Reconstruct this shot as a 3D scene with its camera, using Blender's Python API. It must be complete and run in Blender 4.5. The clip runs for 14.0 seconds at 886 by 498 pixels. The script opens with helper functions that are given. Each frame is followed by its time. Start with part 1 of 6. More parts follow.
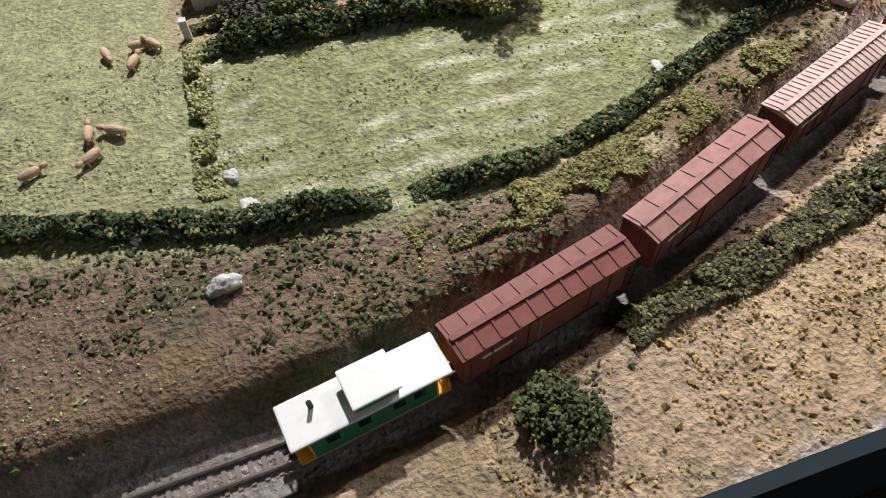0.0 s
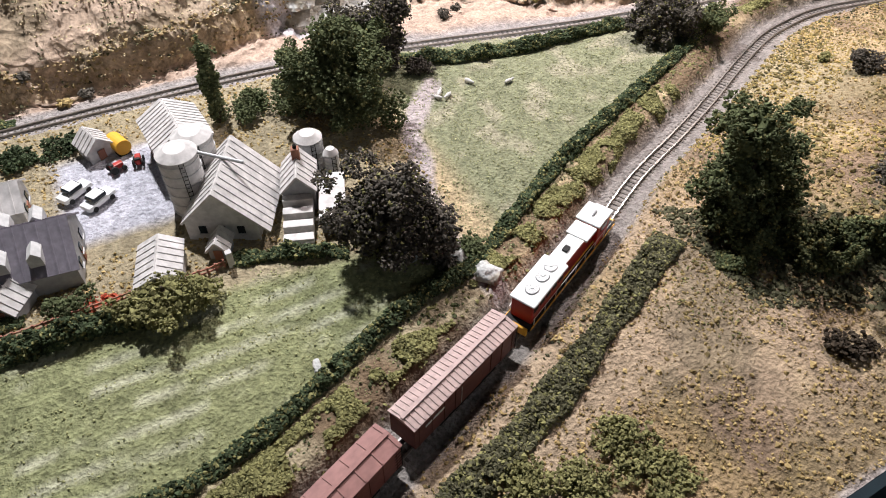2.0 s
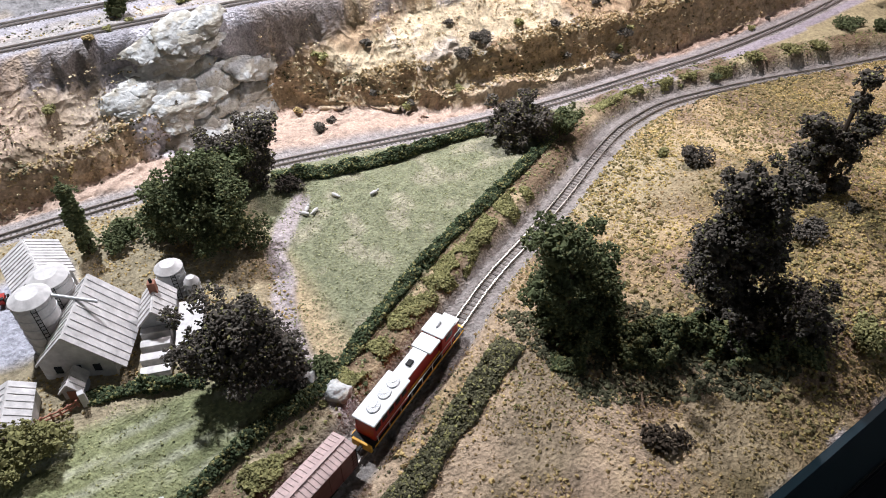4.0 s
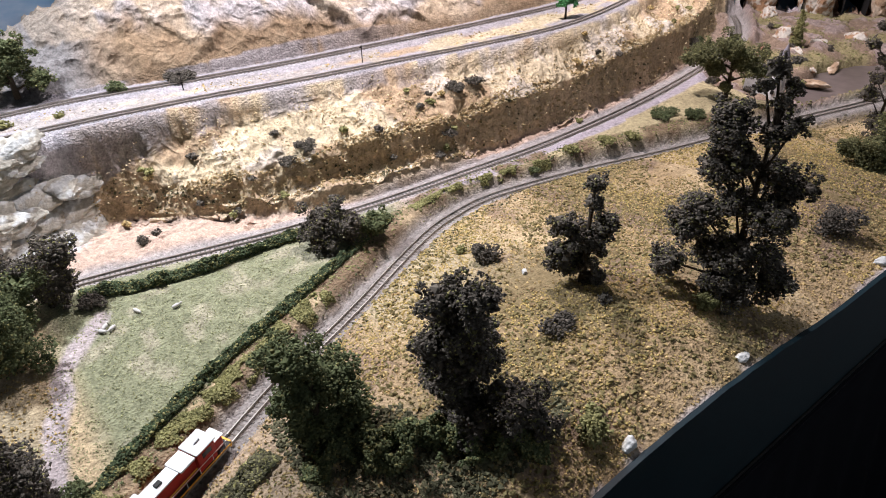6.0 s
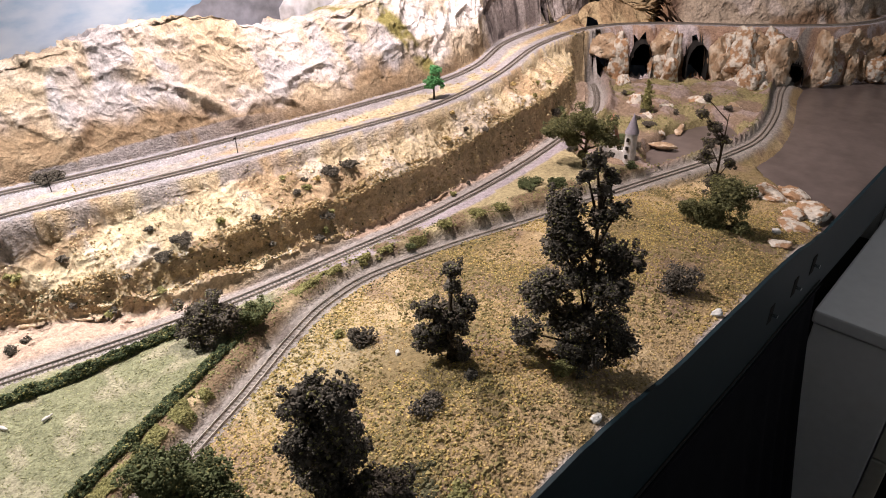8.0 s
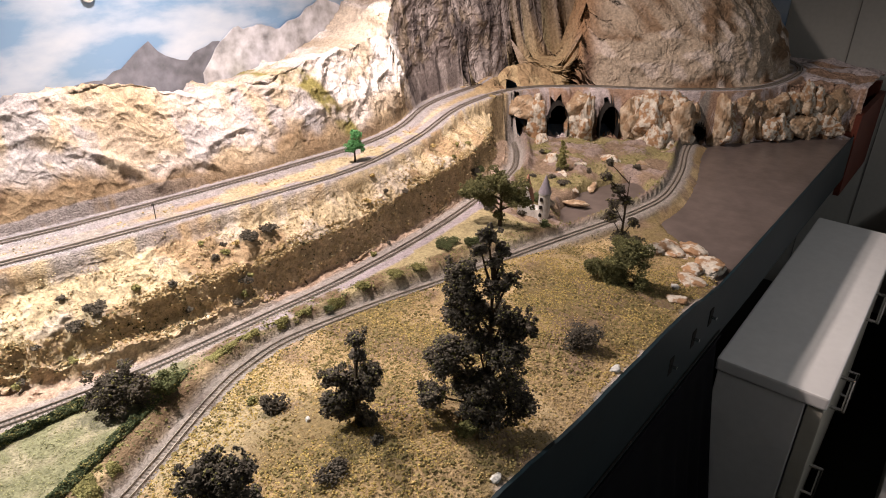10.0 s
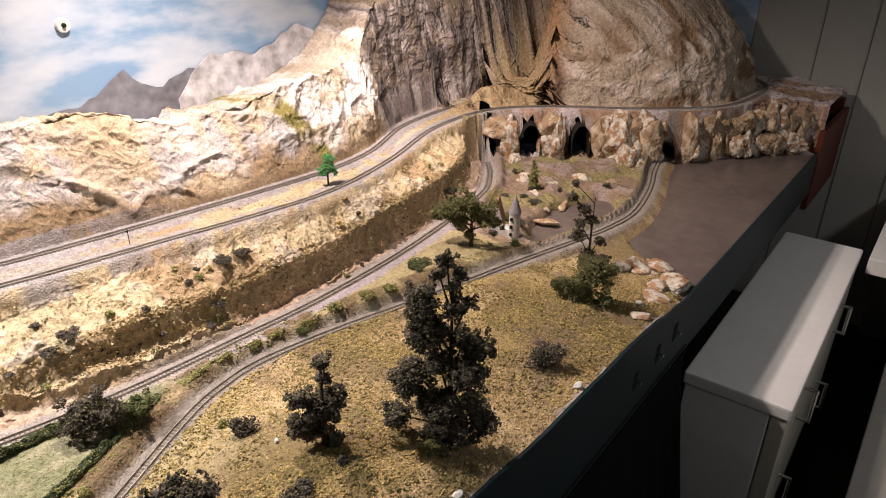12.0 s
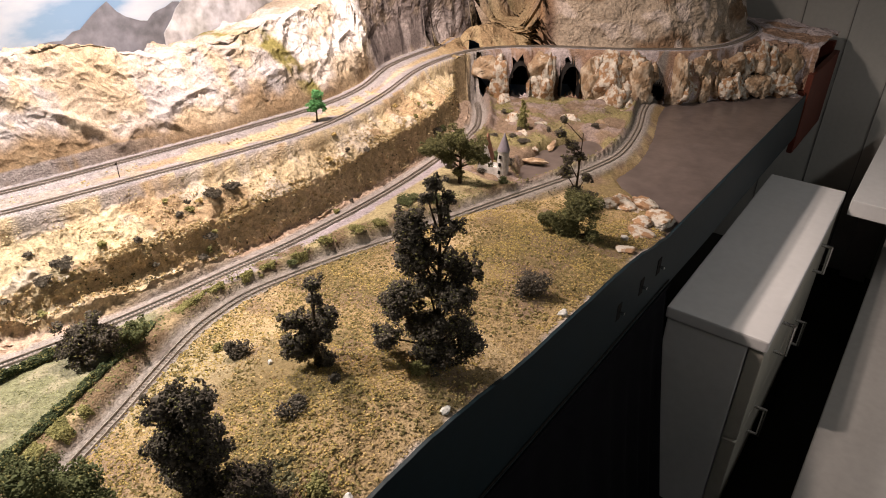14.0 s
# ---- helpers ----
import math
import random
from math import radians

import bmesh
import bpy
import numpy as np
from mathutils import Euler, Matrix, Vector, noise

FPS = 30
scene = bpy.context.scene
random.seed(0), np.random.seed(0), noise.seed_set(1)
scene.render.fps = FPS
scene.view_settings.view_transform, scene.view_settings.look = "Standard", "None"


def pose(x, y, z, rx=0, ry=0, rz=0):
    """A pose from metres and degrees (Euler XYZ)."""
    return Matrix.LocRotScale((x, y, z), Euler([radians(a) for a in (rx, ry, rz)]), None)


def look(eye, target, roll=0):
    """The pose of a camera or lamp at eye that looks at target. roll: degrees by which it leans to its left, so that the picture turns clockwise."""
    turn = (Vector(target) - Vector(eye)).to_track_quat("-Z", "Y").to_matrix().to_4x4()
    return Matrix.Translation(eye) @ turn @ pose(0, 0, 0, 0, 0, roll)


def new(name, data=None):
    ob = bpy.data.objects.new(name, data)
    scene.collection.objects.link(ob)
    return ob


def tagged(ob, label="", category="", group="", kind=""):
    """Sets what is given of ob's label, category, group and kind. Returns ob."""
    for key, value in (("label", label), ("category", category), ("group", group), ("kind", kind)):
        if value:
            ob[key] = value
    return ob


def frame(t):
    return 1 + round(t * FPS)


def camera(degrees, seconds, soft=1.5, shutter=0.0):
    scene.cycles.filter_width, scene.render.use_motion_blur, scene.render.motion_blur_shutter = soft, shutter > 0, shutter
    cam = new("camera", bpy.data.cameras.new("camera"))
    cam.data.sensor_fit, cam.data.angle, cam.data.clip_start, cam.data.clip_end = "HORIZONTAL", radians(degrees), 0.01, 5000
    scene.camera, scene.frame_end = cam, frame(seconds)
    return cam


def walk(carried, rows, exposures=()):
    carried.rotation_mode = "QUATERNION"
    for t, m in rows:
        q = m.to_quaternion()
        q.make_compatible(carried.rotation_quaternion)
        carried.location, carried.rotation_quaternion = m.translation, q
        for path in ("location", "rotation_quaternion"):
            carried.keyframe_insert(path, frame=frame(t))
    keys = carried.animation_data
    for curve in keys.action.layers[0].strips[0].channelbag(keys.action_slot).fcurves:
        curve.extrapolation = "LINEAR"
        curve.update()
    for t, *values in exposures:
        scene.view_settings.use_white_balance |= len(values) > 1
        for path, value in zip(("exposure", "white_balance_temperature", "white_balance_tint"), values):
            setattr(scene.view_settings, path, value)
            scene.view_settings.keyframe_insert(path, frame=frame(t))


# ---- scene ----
cam = camera(66.5, 14.0, soft=1.0)
PATH = [
    (0, (0.155, -0.048, 1.356), (0.449, 1.042, -0.295), -3.9),
    (0.5, (0.23, -0.047, 1.366), (0.568, 1.116, -0.226), -4.6),
    (1, (0.285, -0.039, 1.409), (0.815, 1.093, -0.152), 2.1),
    (1.5, (0.339, -0.048, 1.451), (0.892, 1.102, -0.088), -0.1),
    (2, (0.362, -0.045, 1.485), (1.014, 1.17, 0.036), 0.4),
    (2.5, (0.418, -0.056, 1.52), (1.127, 1.209, 0.144), -0.2),
    (2.7, (0.428, -0.066, 1.522), (1.144, 1.197, 0.147), -0.6),
    (4.8, (0.509, -0.12, 1.581), (1.407, 1.171, 0.346), -0.6),
    (5, (0.529, -0.134, 1.587), (1.444, 1.168, 0.375), -0.9),
    (5.5, (0.607, -0.185, 1.601), (1.577, 1.122, 0.438), -0.6),
    (6, (0.647, -0.229, 1.606), (1.636, 1.077, 0.458), -1.2),
    (6.5, (0.654, -0.236, 1.624), (1.69, 1.017, 0.458), 0.2),
    (7, (0.666, -0.254, 1.643), (1.795, 0.974, 0.54), -0.2),
    (7.5, (0.679, -0.274, 1.668), (1.897, 0.906, 0.608), 0.4),
    (8, (0.678, -0.282, 1.671), (1.919, 0.91, 0.651), -0.6),
    (8.5, (0.701, -0.294, 1.679), (1.994, 0.851, 0.671), 0.3),
    (9, (0.7, -0.304, 1.683), (2.017, 0.831, 0.695), 0.1),
    (9.2, (0.699, -0.311, 1.696), (2.04, 0.829, 0.745), 0.2),
    (11.3, (0.69, -0.368, 1.739), (2.131, 0.704, 0.86), 1.3),
    (11.5, (0.691, -0.371, 1.743), (2.139, 0.7, 0.875), 1.3),
    (12, (0.695, -0.383, 1.756), (2.133, 0.704, 0.889), 0.9),
    (12.5, (0.686, -0.365, 1.738), (2.15, 0.696, 0.881), 1.2),
    (13, (0.69, -0.385, 1.731), (2.101, 0.65, 0.763), 1.1),
    (13.5, (0.681, -0.387, 1.736), (2.121, 0.595, 0.755), 2.3),
    (14, (0.668, -0.406, 1.731), (2.073, 0.614, 0.738), 1.5),
]
walk(cam, [(t, look(eye, target, roll)) for t, eye, target, roll in PATH],
     [(0, 0.24, 6300, 10), (1.2, 0.14, 6200, 10), (2.5, -0.04, 6100, 10), (5, -0.10, 5650, 9), (6.5, 0.05, 6000, 11), (9, 0.0, 6850, 12), (11.5, -0.04, 7100, 12), (14, 0.07, 7300, 12)])

# ---- world, lamps ----
world = bpy.data.worlds.new("world")
scene.world = world
world.use_nodes = True
world.node_tree.nodes["Background"].inputs[0].default_value = (0.55, 0.6, 0.7, 1)
world.node_tree.nodes["Background"].inputs[1].default_value = 0.05


def spot(eye, target, watts, colour, cone, size=0.035, blend=0.8):
    data = bpy.data.lights.new("lamp", "SPOT")
    data.energy, data.color, data.spot_size, data.spot_blend = watts, colour, radians(cone), blend
    data.shadow_soft_size = size
    ob = new("ceiling_spotlight", data)
    ob.matrix_basis = look(eye, target)
    return ob


spot((0.52, 1.27, 2.24), (0.42, 0.36, 1.0), 142, (1.0, 0.965, 0.95), 108)
spot((1.50, 0.95, 2.16), (1.62, 0.66, 1.0), 99, (1.0, 0.865, 0.825), 132)
spot((2.12, 0.86, 2.2), (2.72, 0.72, 1.05), 60, (1.0, 0.87, 0.82), 92)
room = bpy.data.lights.new("room_light", "AREA")
room.shape, room.size, room.size_y, room.energy, room.color = "RECTANGLE", 3.2, 0.3, 13, (0.92, 0.96, 1.0)
new("room_ceiling_light", room).matrix_basis = look((2.2, -1.6, 2.47), (2.2, -1.6, 0))


# ---- small helpers ----
def link(name, mesh, parent=None, mat=None):
    ob = new(name, mesh)
    if mat:
        mesh.materials.append(mat)
    if parent:
        ob.parent = parent
    return ob


def mesh_of(name, verts, faces):
    me = bpy.data.meshes.new(name)
    me.from_pydata(np.asarray(verts, float).tolist(), [], np.asarray(faces).tolist() if isinstance(faces, np.ndarray) else faces)
    me.update()
    return me


def part(name, bm, mat, parent=None, label=""):
    me = bpy.data.meshes.new(name)
    bm.normal_update()
    bm.to_mesh(me)
    bm.free()
    ob = link(name, me, parent, mat)
    if label:
        ob["label"] = label
    return ob


def empty(name, m, label, category, group="", kind=""):
    ob = new(name)
    ob.matrix_basis = m
    return tagged(ob, label, category, group, kind)


def box(bm, x0, x1, y0, y1, z0, z1, bevel=0.0):
    r = bmesh.ops.create_cube(bm, size=1, matrix=Matrix.Translation(((x0 + x1) / 2, (y0 + y1) / 2, (z0 + z1) / 2)) @ Matrix.Diagonal((x1 - x0, y1 - y0, z1 - z0, 1)))
    if bevel:
        es = list({e for v in r["verts"] for e in v.link_edges})
        bmesh.ops.bevel(bm, geom=es, offset=bevel, segments=2, affect="EDGES", profile=0.6)
    return bm


def cyl(bm, r0, r1, z0, z1, m=Matrix(), n=16):
    bmesh.ops.create_cone(bm, cap_ends=True, segments=n, radius1=r0, radius2=max(r1, 1e-5), depth=z1 - z0, matrix=m @ Matrix.Translation((0, 0, (z0 + z1) / 2)))
    return bm


def prism(bm, outline, depth, m=Matrix()):
    """An outline in x and z, pushed along y by depth."""
    a = [bm.verts.new(m @ Vector((x, 0, z))) for x, z in outline]
    b = [bm.verts.new(m @ Vector((x, depth, z))) for x, z in outline]
    n = len(a)
    bm.faces.new(a[::-1])
    bm.faces.new(b)
    for i in range(n):
        bm.faces.new((a[i], a[(i + 1) % n], b[(i + 1) % n], b[i]))
    bmesh.ops.recalc_face_normals(bm, faces=bm.faces[:])
    return bm


def smooth(x, a=0.0, b=1.0):
    t = np.clip((np.asarray(x, float) - a) / (b - a), 0, 1)
    return t * t * (3 - 2 * t)


TABLE = np.random.RandomState(5).rand(256, 256)


def vnoise(x, y, f, k=0):
    """Value noise on the plane, 0 to 1."""
    x, y = np.asarray(x) * f + 17.3 * k + 500, np.asarray(y) * f + 9.1 * k + 500
    i, j = np.floor(x).astype(int), np.floor(y).astype(int)
    a, b = x - i, y - j
    a, b = a * a * (3 - 2 * a), b * b * (3 - 2 * b)
    g = lambda p, q: TABLE[p % 256, q % 256]
    return (g(i, j) * (1 - a) + g(i + 1, j) * a) * (1 - b) + (g(i, j + 1) * (1 - a) + g(i + 1, j + 1) * a) * b


def fbm(x, y, f, k=0, n=4):
    return sum(vnoise(x, y, f * 2 ** i, k + i) / 2 ** (i + 1) for i in range(n)) / (1 - 0.5 ** n)


def curve_through(pts, n=10):
    """A smooth line through plan points."""
    p = [Vector(q) for q in pts]
    p = [2 * p[0] - p[1]] + p + [2 * p[-1] - p[-2]]
    out = []
    for i in range(1, len(p) - 2):
        for k in range(n):
            t = k / n
            out.append(0.5 * (2 * p[i] + (p[i + 1] - p[i - 1]) * t + (2 * p[i - 1] - 5 * p[i] + 4 * p[i + 1] - p[i + 2]) * t * t + (3 * p[i] - p[i - 1] - 3 * p[i + 1] + p[i + 2]) * t ** 3))
    out.append(p[-2])
    return np.array([tuple(q) for q in out])


def side(line, x, y):
    """Signed distance to a plan line (left of it: plus), and the height on it."""
    best = np.full(x.shape, 9.0)
    sign = np.ones(x.shape)
    zz = np.zeros(x.shape)
    for a, b in zip(line[:-1], line[1:]):
        dx, dy = b[0] - a[0], b[1] - a[1]
        t = np.clip(((x - a[0]) * dx + (y - a[1]) * dy) / (dx * dx + dy * dy + 1e-12), 0, 1)
        ex, ey = x - a[0] - t * dx, y - a[1] - t * dy
        d = np.hypot(ex, ey)
        m = d < best - 1e-9
        best[m] = d[m]
        sign[m] = np.where(dx * ey - dy * ex >= 0, 1, -1)[m]
        if len(a) > 2:
            zz[m] = (a[2] + t * (b[2] - a[2]))[m]
    return best * sign, zz


# ---- materials ----
def material(name, colour, rough=0.8, metal=0.0, grain=400.0, amount=0.25, bump=0.0, big=30.0, spec=0.3, attr="", island=0.0, per_object=0.0, second=None, patch=25.0):
    mat = bpy.data.materials.new(name)
    mat.use_nodes = True
    nt = mat.node_tree
    N, L = nt.nodes, nt.links
    bs = N["Principled BSDF"]
    bs.inputs["Roughness"].default_value, bs.inputs["Metallic"].default_value = rough, metal
    bs.inputs["Specular IOR Level"].default_value = spec
    co = N.new("ShaderNodeTexCoord")
    n1, n2 = N.new("ShaderNodeTexNoise"), N.new("ShaderNodeTexNoise")
    n1.inputs["Scale"].default_value, n2.inputs["Scale"].default_value = grain, big
    n1.inputs["Detail"].default_value = n2.inputs["Detail"].default_value = 4
    L.new(co.outputs["Object"], n1.inputs["Vector"])
    L.new(co.outputs["Object"], n2.inputs["Vector"])
    add = N.new("ShaderNodeMath")
    add.operation = "ADD"
    L.new(n1.outputs["Fac"], add.inputs[0])
    L.new(n2.outputs["Fac"], add.inputs[1])
    last = add
    if island or per_object:
        more = N.new("ShaderNodeMath")
        more.operation = "MULTIPLY_ADD"
        src = N.new("ShaderNodeNewGeometry").outputs["Random Per Island"] if island else N.new("ShaderNodeObjectInfo").outputs["Random"]
        L.new(src, more.inputs[0])
        more.inputs[1].default_value = (island or per_object) * 2
        L.new(add.outputs[0], more.inputs[2])
        sub = N.new("ShaderNodeMath")
        sub.operation = "SUBTRACT"
        L.new(more.outputs[0], sub.inputs[0])
        sub.inputs[1].default_value = island or per_object
        last = sub
    rng = N.new("ShaderNodeMapRange")
    rng.inputs["From Min"].default_value, rng.inputs["From Max"].default_value = 0.55, 1.45
    rng.inputs["To Min"].default_value, rng.inputs["To Max"].default_value = 1 - amount, 1 + amount
    L.new(last.outputs[0], rng.inputs["Value"])
    mul = N.new("ShaderNodeVectorMath")
    mul.operation = "SCALE"
    if attr:
        at = N.new("ShaderNodeAttribute")
        at.attribute_name = attr
        L.new(at.outputs["Color"], mul.inputs[0])
    else:
        mul.inputs[0].default_value = colour
    if second:
        n3, st, mx = N.new("ShaderNodeTexNoise"), N.new("ShaderNodeMapRange"), N.new("ShaderNodeMix")
        n3.inputs["Scale"].default_value, n3.inputs["Detail"].default_value = patch, 6
        L.new(co.outputs["Object"], n3.inputs["Vector"])
        st.inputs["From Min"].default_value, st.inputs["From Max"].default_value = 0.46, 0.56
        L.new(n3.outputs["Fac"], st.inputs["Value"])
        mx.data_type = "RGBA"
        L.new(st.outputs["Result"], mx.inputs["Factor"])
        mx.inputs["A"].default_value, mx.inputs["B"].default_value = (*colour, 1), (*second, 1)
        L.new(mx.outputs["Result"], mul.inputs[0])
    L.new(rng.outputs["Result"], mul.inputs["Scale"])
    L.new(mul.outputs[0], bs.inputs["Base Color"])
    if bump:
        bp = N.new("ShaderNodeBump")
        bp.inputs["Strength"].default_value, bp.inputs["Distance"].default_value = 0.8, bump
        L.new(n1.outputs["Fac"], bp.inputs["Height"])
        L.new(bp.outputs[0], bs.inputs["Normal"])
    return mat


M_GROUND = material("scenic_ground", (1, 1, 1), 0.95, grain=280, amount=0.55, bump=0.0055, big=110, spec=0.1, attr="zone")
_nt = M_GROUND.node_tree
_bp = [n for n in _nt.nodes if n.type == "BUMP"][0]
_at = [n for n in _nt.nodes if n.type == "ATTRIBUTE"][0]
_nz = _nt.nodes.new("ShaderNodeTexNoise")
_nz.noise_type = "RIDGED_MULTIFRACTAL"
_nz.inputs["Scale"].default_value, _nz.inputs["Detail"].default_value = 30, 8
_nt.links.new([n for n in _nt.nodes if n.type == "TEX_COORD"][0].outputs["Object"], _nz.inputs["Vector"])
_b2 = _nt.nodes.new("ShaderNodeBump")
_b2.inputs["Distance"].default_value = 0.015
_nt.links.new(_at.outputs["Alpha"], _b2.inputs["Strength"])
_fs = _nt.nodes.new("ShaderNodeMapRange")
_fs.inputs["To Min"].default_value, _fs.inputs["To Max"].default_value = 0.8, 0.08
_nt.links.new(_at.outputs["Alpha"], _fs.inputs["Value"])
_nt.links.new(_fs.outputs["Result"], _bp.inputs["Strength"])
_warp = _nt.nodes.new("ShaderNodeVectorMath")
_warp.operation = "MULTIPLY_ADD"
_wn = _nt.nodes.new("ShaderNodeTexNoise")
_wn.inputs["Scale"].default_value = 14
_co = [n for n in _nt.nodes if n.type == "TEX_COORD"][0]
_nt.links.new(_co.outputs["Object"], _wn.inputs["Vector"])
_nt.links.new(_wn.outputs["Color"], _warp.inputs[0])
_warp.inputs[1].default_value = (0.09, 0.09, 0.05)
_nt.links.new(_co.outputs["Object"], _warp.inputs[2])
_sum = None
for _s, _k in ((17, 0.45), (38, 0.4), (80, 0.25)):
    _v = _nt.nodes.new("ShaderNodeTexVoronoi")
    _v.inputs["Scale"].default_value = _s
    _nt.links.new(_warp.outputs[0], _v.inputs["Vector"])
    _ma = _nt.nodes.new("ShaderNodeMath")
    _ma.operation = "MULTIPLY_ADD"
    _nt.links.new(_v.outputs["Distance"], _ma.inputs[0])
    _ma.inputs[1].default_value = _k
    if _sum:
        _nt.links.new(_sum.outputs[0], _ma.inputs[2])
    _sum = _ma
_ma = _nt.nodes.new("ShaderNodeMath")
_ma.operation = "MULTIPLY_ADD"
_nt.links.new(_nz.outputs["Fac"], _ma.inputs[0])
_ma.inputs[1].default_value = 0.4
_nt.links.new(_sum.outputs[0], _ma.inputs[2])
_nt.links.new(_ma.outputs[0], _b2.inputs["Height"])
_nt.links.new(_bp.outputs[0], _b2.inputs["Normal"])
_nt.links.new(_b2.outputs[0], _nt.nodes["Principled BSDF"].inputs["Normal"])
M_FOLIAGE = material("foam_foliage", (0.10, 0.115, 0.055), 0.95, grain=300, amount=0.4, island=0.35, big=60, spec=0.1)
M_HEDGE = material("hedge_green", (0.06, 0.078, 0.04), 0.95, grain=300, amount=0.45, island=0.5, spec=0.1)
M_DARKTREE = material("dark_foliage", (0.098, 0.086, 0.07), 0.95, grain=300, amount=0.42, island=0.35, spec=0.1, big=60)
M_SCRUB = material("dull_scrub", (0.10, 0.095, 0.055), 0.95, grain=300, amount=0.45, island=0.6, spec=0.1)
M_OLIVE = material("olive_foliage", (0.21, 0.20, 0.085), 0.95, grain=300, amount=0.4, island=0.5, spec=0.1)
M_OLIVEDARK = material("olive_dark_foliage", (0.125, 0.125, 0.06), 0.95, grain=300, amount=0.4, island=0.45, spec=0.1)
M_BRIGHT = material("bright_foliage", (0.11, 0.30, 0.12), 0.9, grain=300, amount=0.35, island=0.4, spec=0.1)
M_STRAW = material("straw_turf", (0.37, 0.275, 0.125), 0.95, grain=300, amount=0.42, island=0.6, spec=0.1)
M_GRASS = material("grass_turf", (0.34, 0.34, 0.17), 0.95, grain=300, amount=0.3, island=0.35, spec=0.1)
M_BARK = material("bark", (0.06, 0.045, 0.03), 0.95, grain=500, amount=0.4)
M_RAIL = material("nickel_rail", (0.42, 0.38, 0.34), 0.32, 0.85, grain=60, amount=0.2, spec=0.5)
M_TIE = material("plastic_tie", (0.16, 0.14, 0.122), 0.85, grain=300, amount=0.35, per_object=0.5)
M_WATER = material("murky_water", (0.115, 0.092, 0.085), 0.3, grain=30, amount=0.4, big=6, spec=0.4, bump=0.001)
M_FASCIA = material("fascia_paint", (0.006, 0.017, 0.023), 0.55, grain=80, amount=0.25, big=6)
M_WALL = material("panel_wall", (0.42, 0.42, 0.40), 0.6, grain=60, amount=0.08, big=4)
M_CEIL = material("ceiling_paint", (0.25, 0.25, 0.25), 0.9, grain=60, amount=0.1, big=4)
M_FLOOR = material("floor_carpet", (0.02, 0.018, 0.016), 0.9, grain=500, amount=0.3, big=4)
M_CAB = material("cabinet_enamel", (0.72, 0.72, 0.73), 0.45, grain=40, amount=0.06, big=5)
M_DULLCAB = material("dull_cabinet_enamel", (0.30, 0.29, 0.28), 0.5, grain=40, amount=0.1, big=5)
M_DRAWER = material("beige_drawer_enamel", (0.50, 0.48, 0.42), 0.45, grain=40, amount=0.08, big=5)
M_METAL = material("bright_handle", (0.7, 0.7, 0.7), 0.25, 1.0, grain=60, amount=0.1)
M_REDWOOD = material("red_stained_board", (0.10, 0.022, 0.012), 0.6, grain=80, amount=0.3, big=12)
M_ROCK = material("cast_rock", (0.58, 0.53, 0.46), 0.9, second=(0.33, 0.20, 0.115), patch=42, grain=120, amount=0.35, big=28, bump=0.003, island=0.15)
# Near black; in the tunnel bores this colour paints the shade inside.
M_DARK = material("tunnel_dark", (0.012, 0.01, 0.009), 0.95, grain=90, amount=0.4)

# ---- plan of the lines ----
A = curve_through([(-0.62, 0.12, .985), (-0.3, 0.09, .985), (0.058, 0.094, .985), (0.177, 0.106, .985), (0.322, 0.142, .985), (0.454, 0.194, .985), (0.599, 0.252, .985), (0.725, 0.313, .985), (0.831, 0.369, .985), (0.919, 0.405, .985), (1.007, 0.443, .985), (1.118, 0.496, .985), (1.2, 0.53, .985), (1.26, 0.544, .985), (1.336, 0.551, .985), (1.435, 0.536, .985), (1.566, 0.506, .985), (1.75, 0.455, .985), (1.987, 0.40, .985), (2.234, 0.335, .985), (2.40, 0.305, .98), (2.56, 0.300, .975), (2.789, 0.345, .972), (3.0, 0.41, .972), (3.2, 0.452, .972), (3.45, 0.50, .972)], 6)
B = curve_through([(-0.62, 0.75, .988), (-0.2, 0.78, .988), (0.203, 0.783, .988), (0.368, 0.781, .988), (0.544, 0.772, .988), (0.73, 0.742, .988), (0.872, 0.71, .988), (1.011, 0.68, .988), (1.172, 0.657, .988), (1.361, 0.645, .988), (1.573, 0.634, .988), (1.862, 0.646, .988), (2.14, 0.686, .985), (2.40, 0.745, .98), (2.53, 0.81, .978), (2.63, 0.88, .975), (2.71, 0.955, .972), (2.8, 1.06, .972)], 6)
C = curve_through([(-0.62, 0.99, 1.15), (0.1, 0.985, 1.15), (0.519, 0.967, 1.15), (0.766, 0.953, 1.15), (0.984, 0.922, 1.15), (1.161, 0.885, 1.15), (1.373, 0.85, 1.15), (1.572, 0.815, 1.15), (1.799, 0.798, 1.15), (2.076, 0.85, 1.15), (2.41, 0.956, 1.15), (2.72, 0.956, 1.15), (2.92, 0.81, 1.15), (3.1, 0.55, 1.15), (3.32, 0.33, 1.15), (3.58, 0.265, 1.15), (3.85, 0.285, 1.15), (4.05, 0.42, 1.15)], 6)
D = curve_through([(-0.62, 1.06, 1.15), (0.1, 1.065, 1.15), (0.533, 1.062, 1.15), (0.801, 1.055, 1.15), (1.017, 1.012, 1.15), (1.194, 0.98, 1.15), (1.443, 0.95, 1.15), (1.668, 0.927, 1.15), (1.898, 0.915, 1.15), (2.102, 0.947, 1.15), (2.339, 1.045, 1.15), (2.56, 1.078, 1.15), (2.75, 1.08, 1.15), (2.95, 1.08, 1.15)], 6)
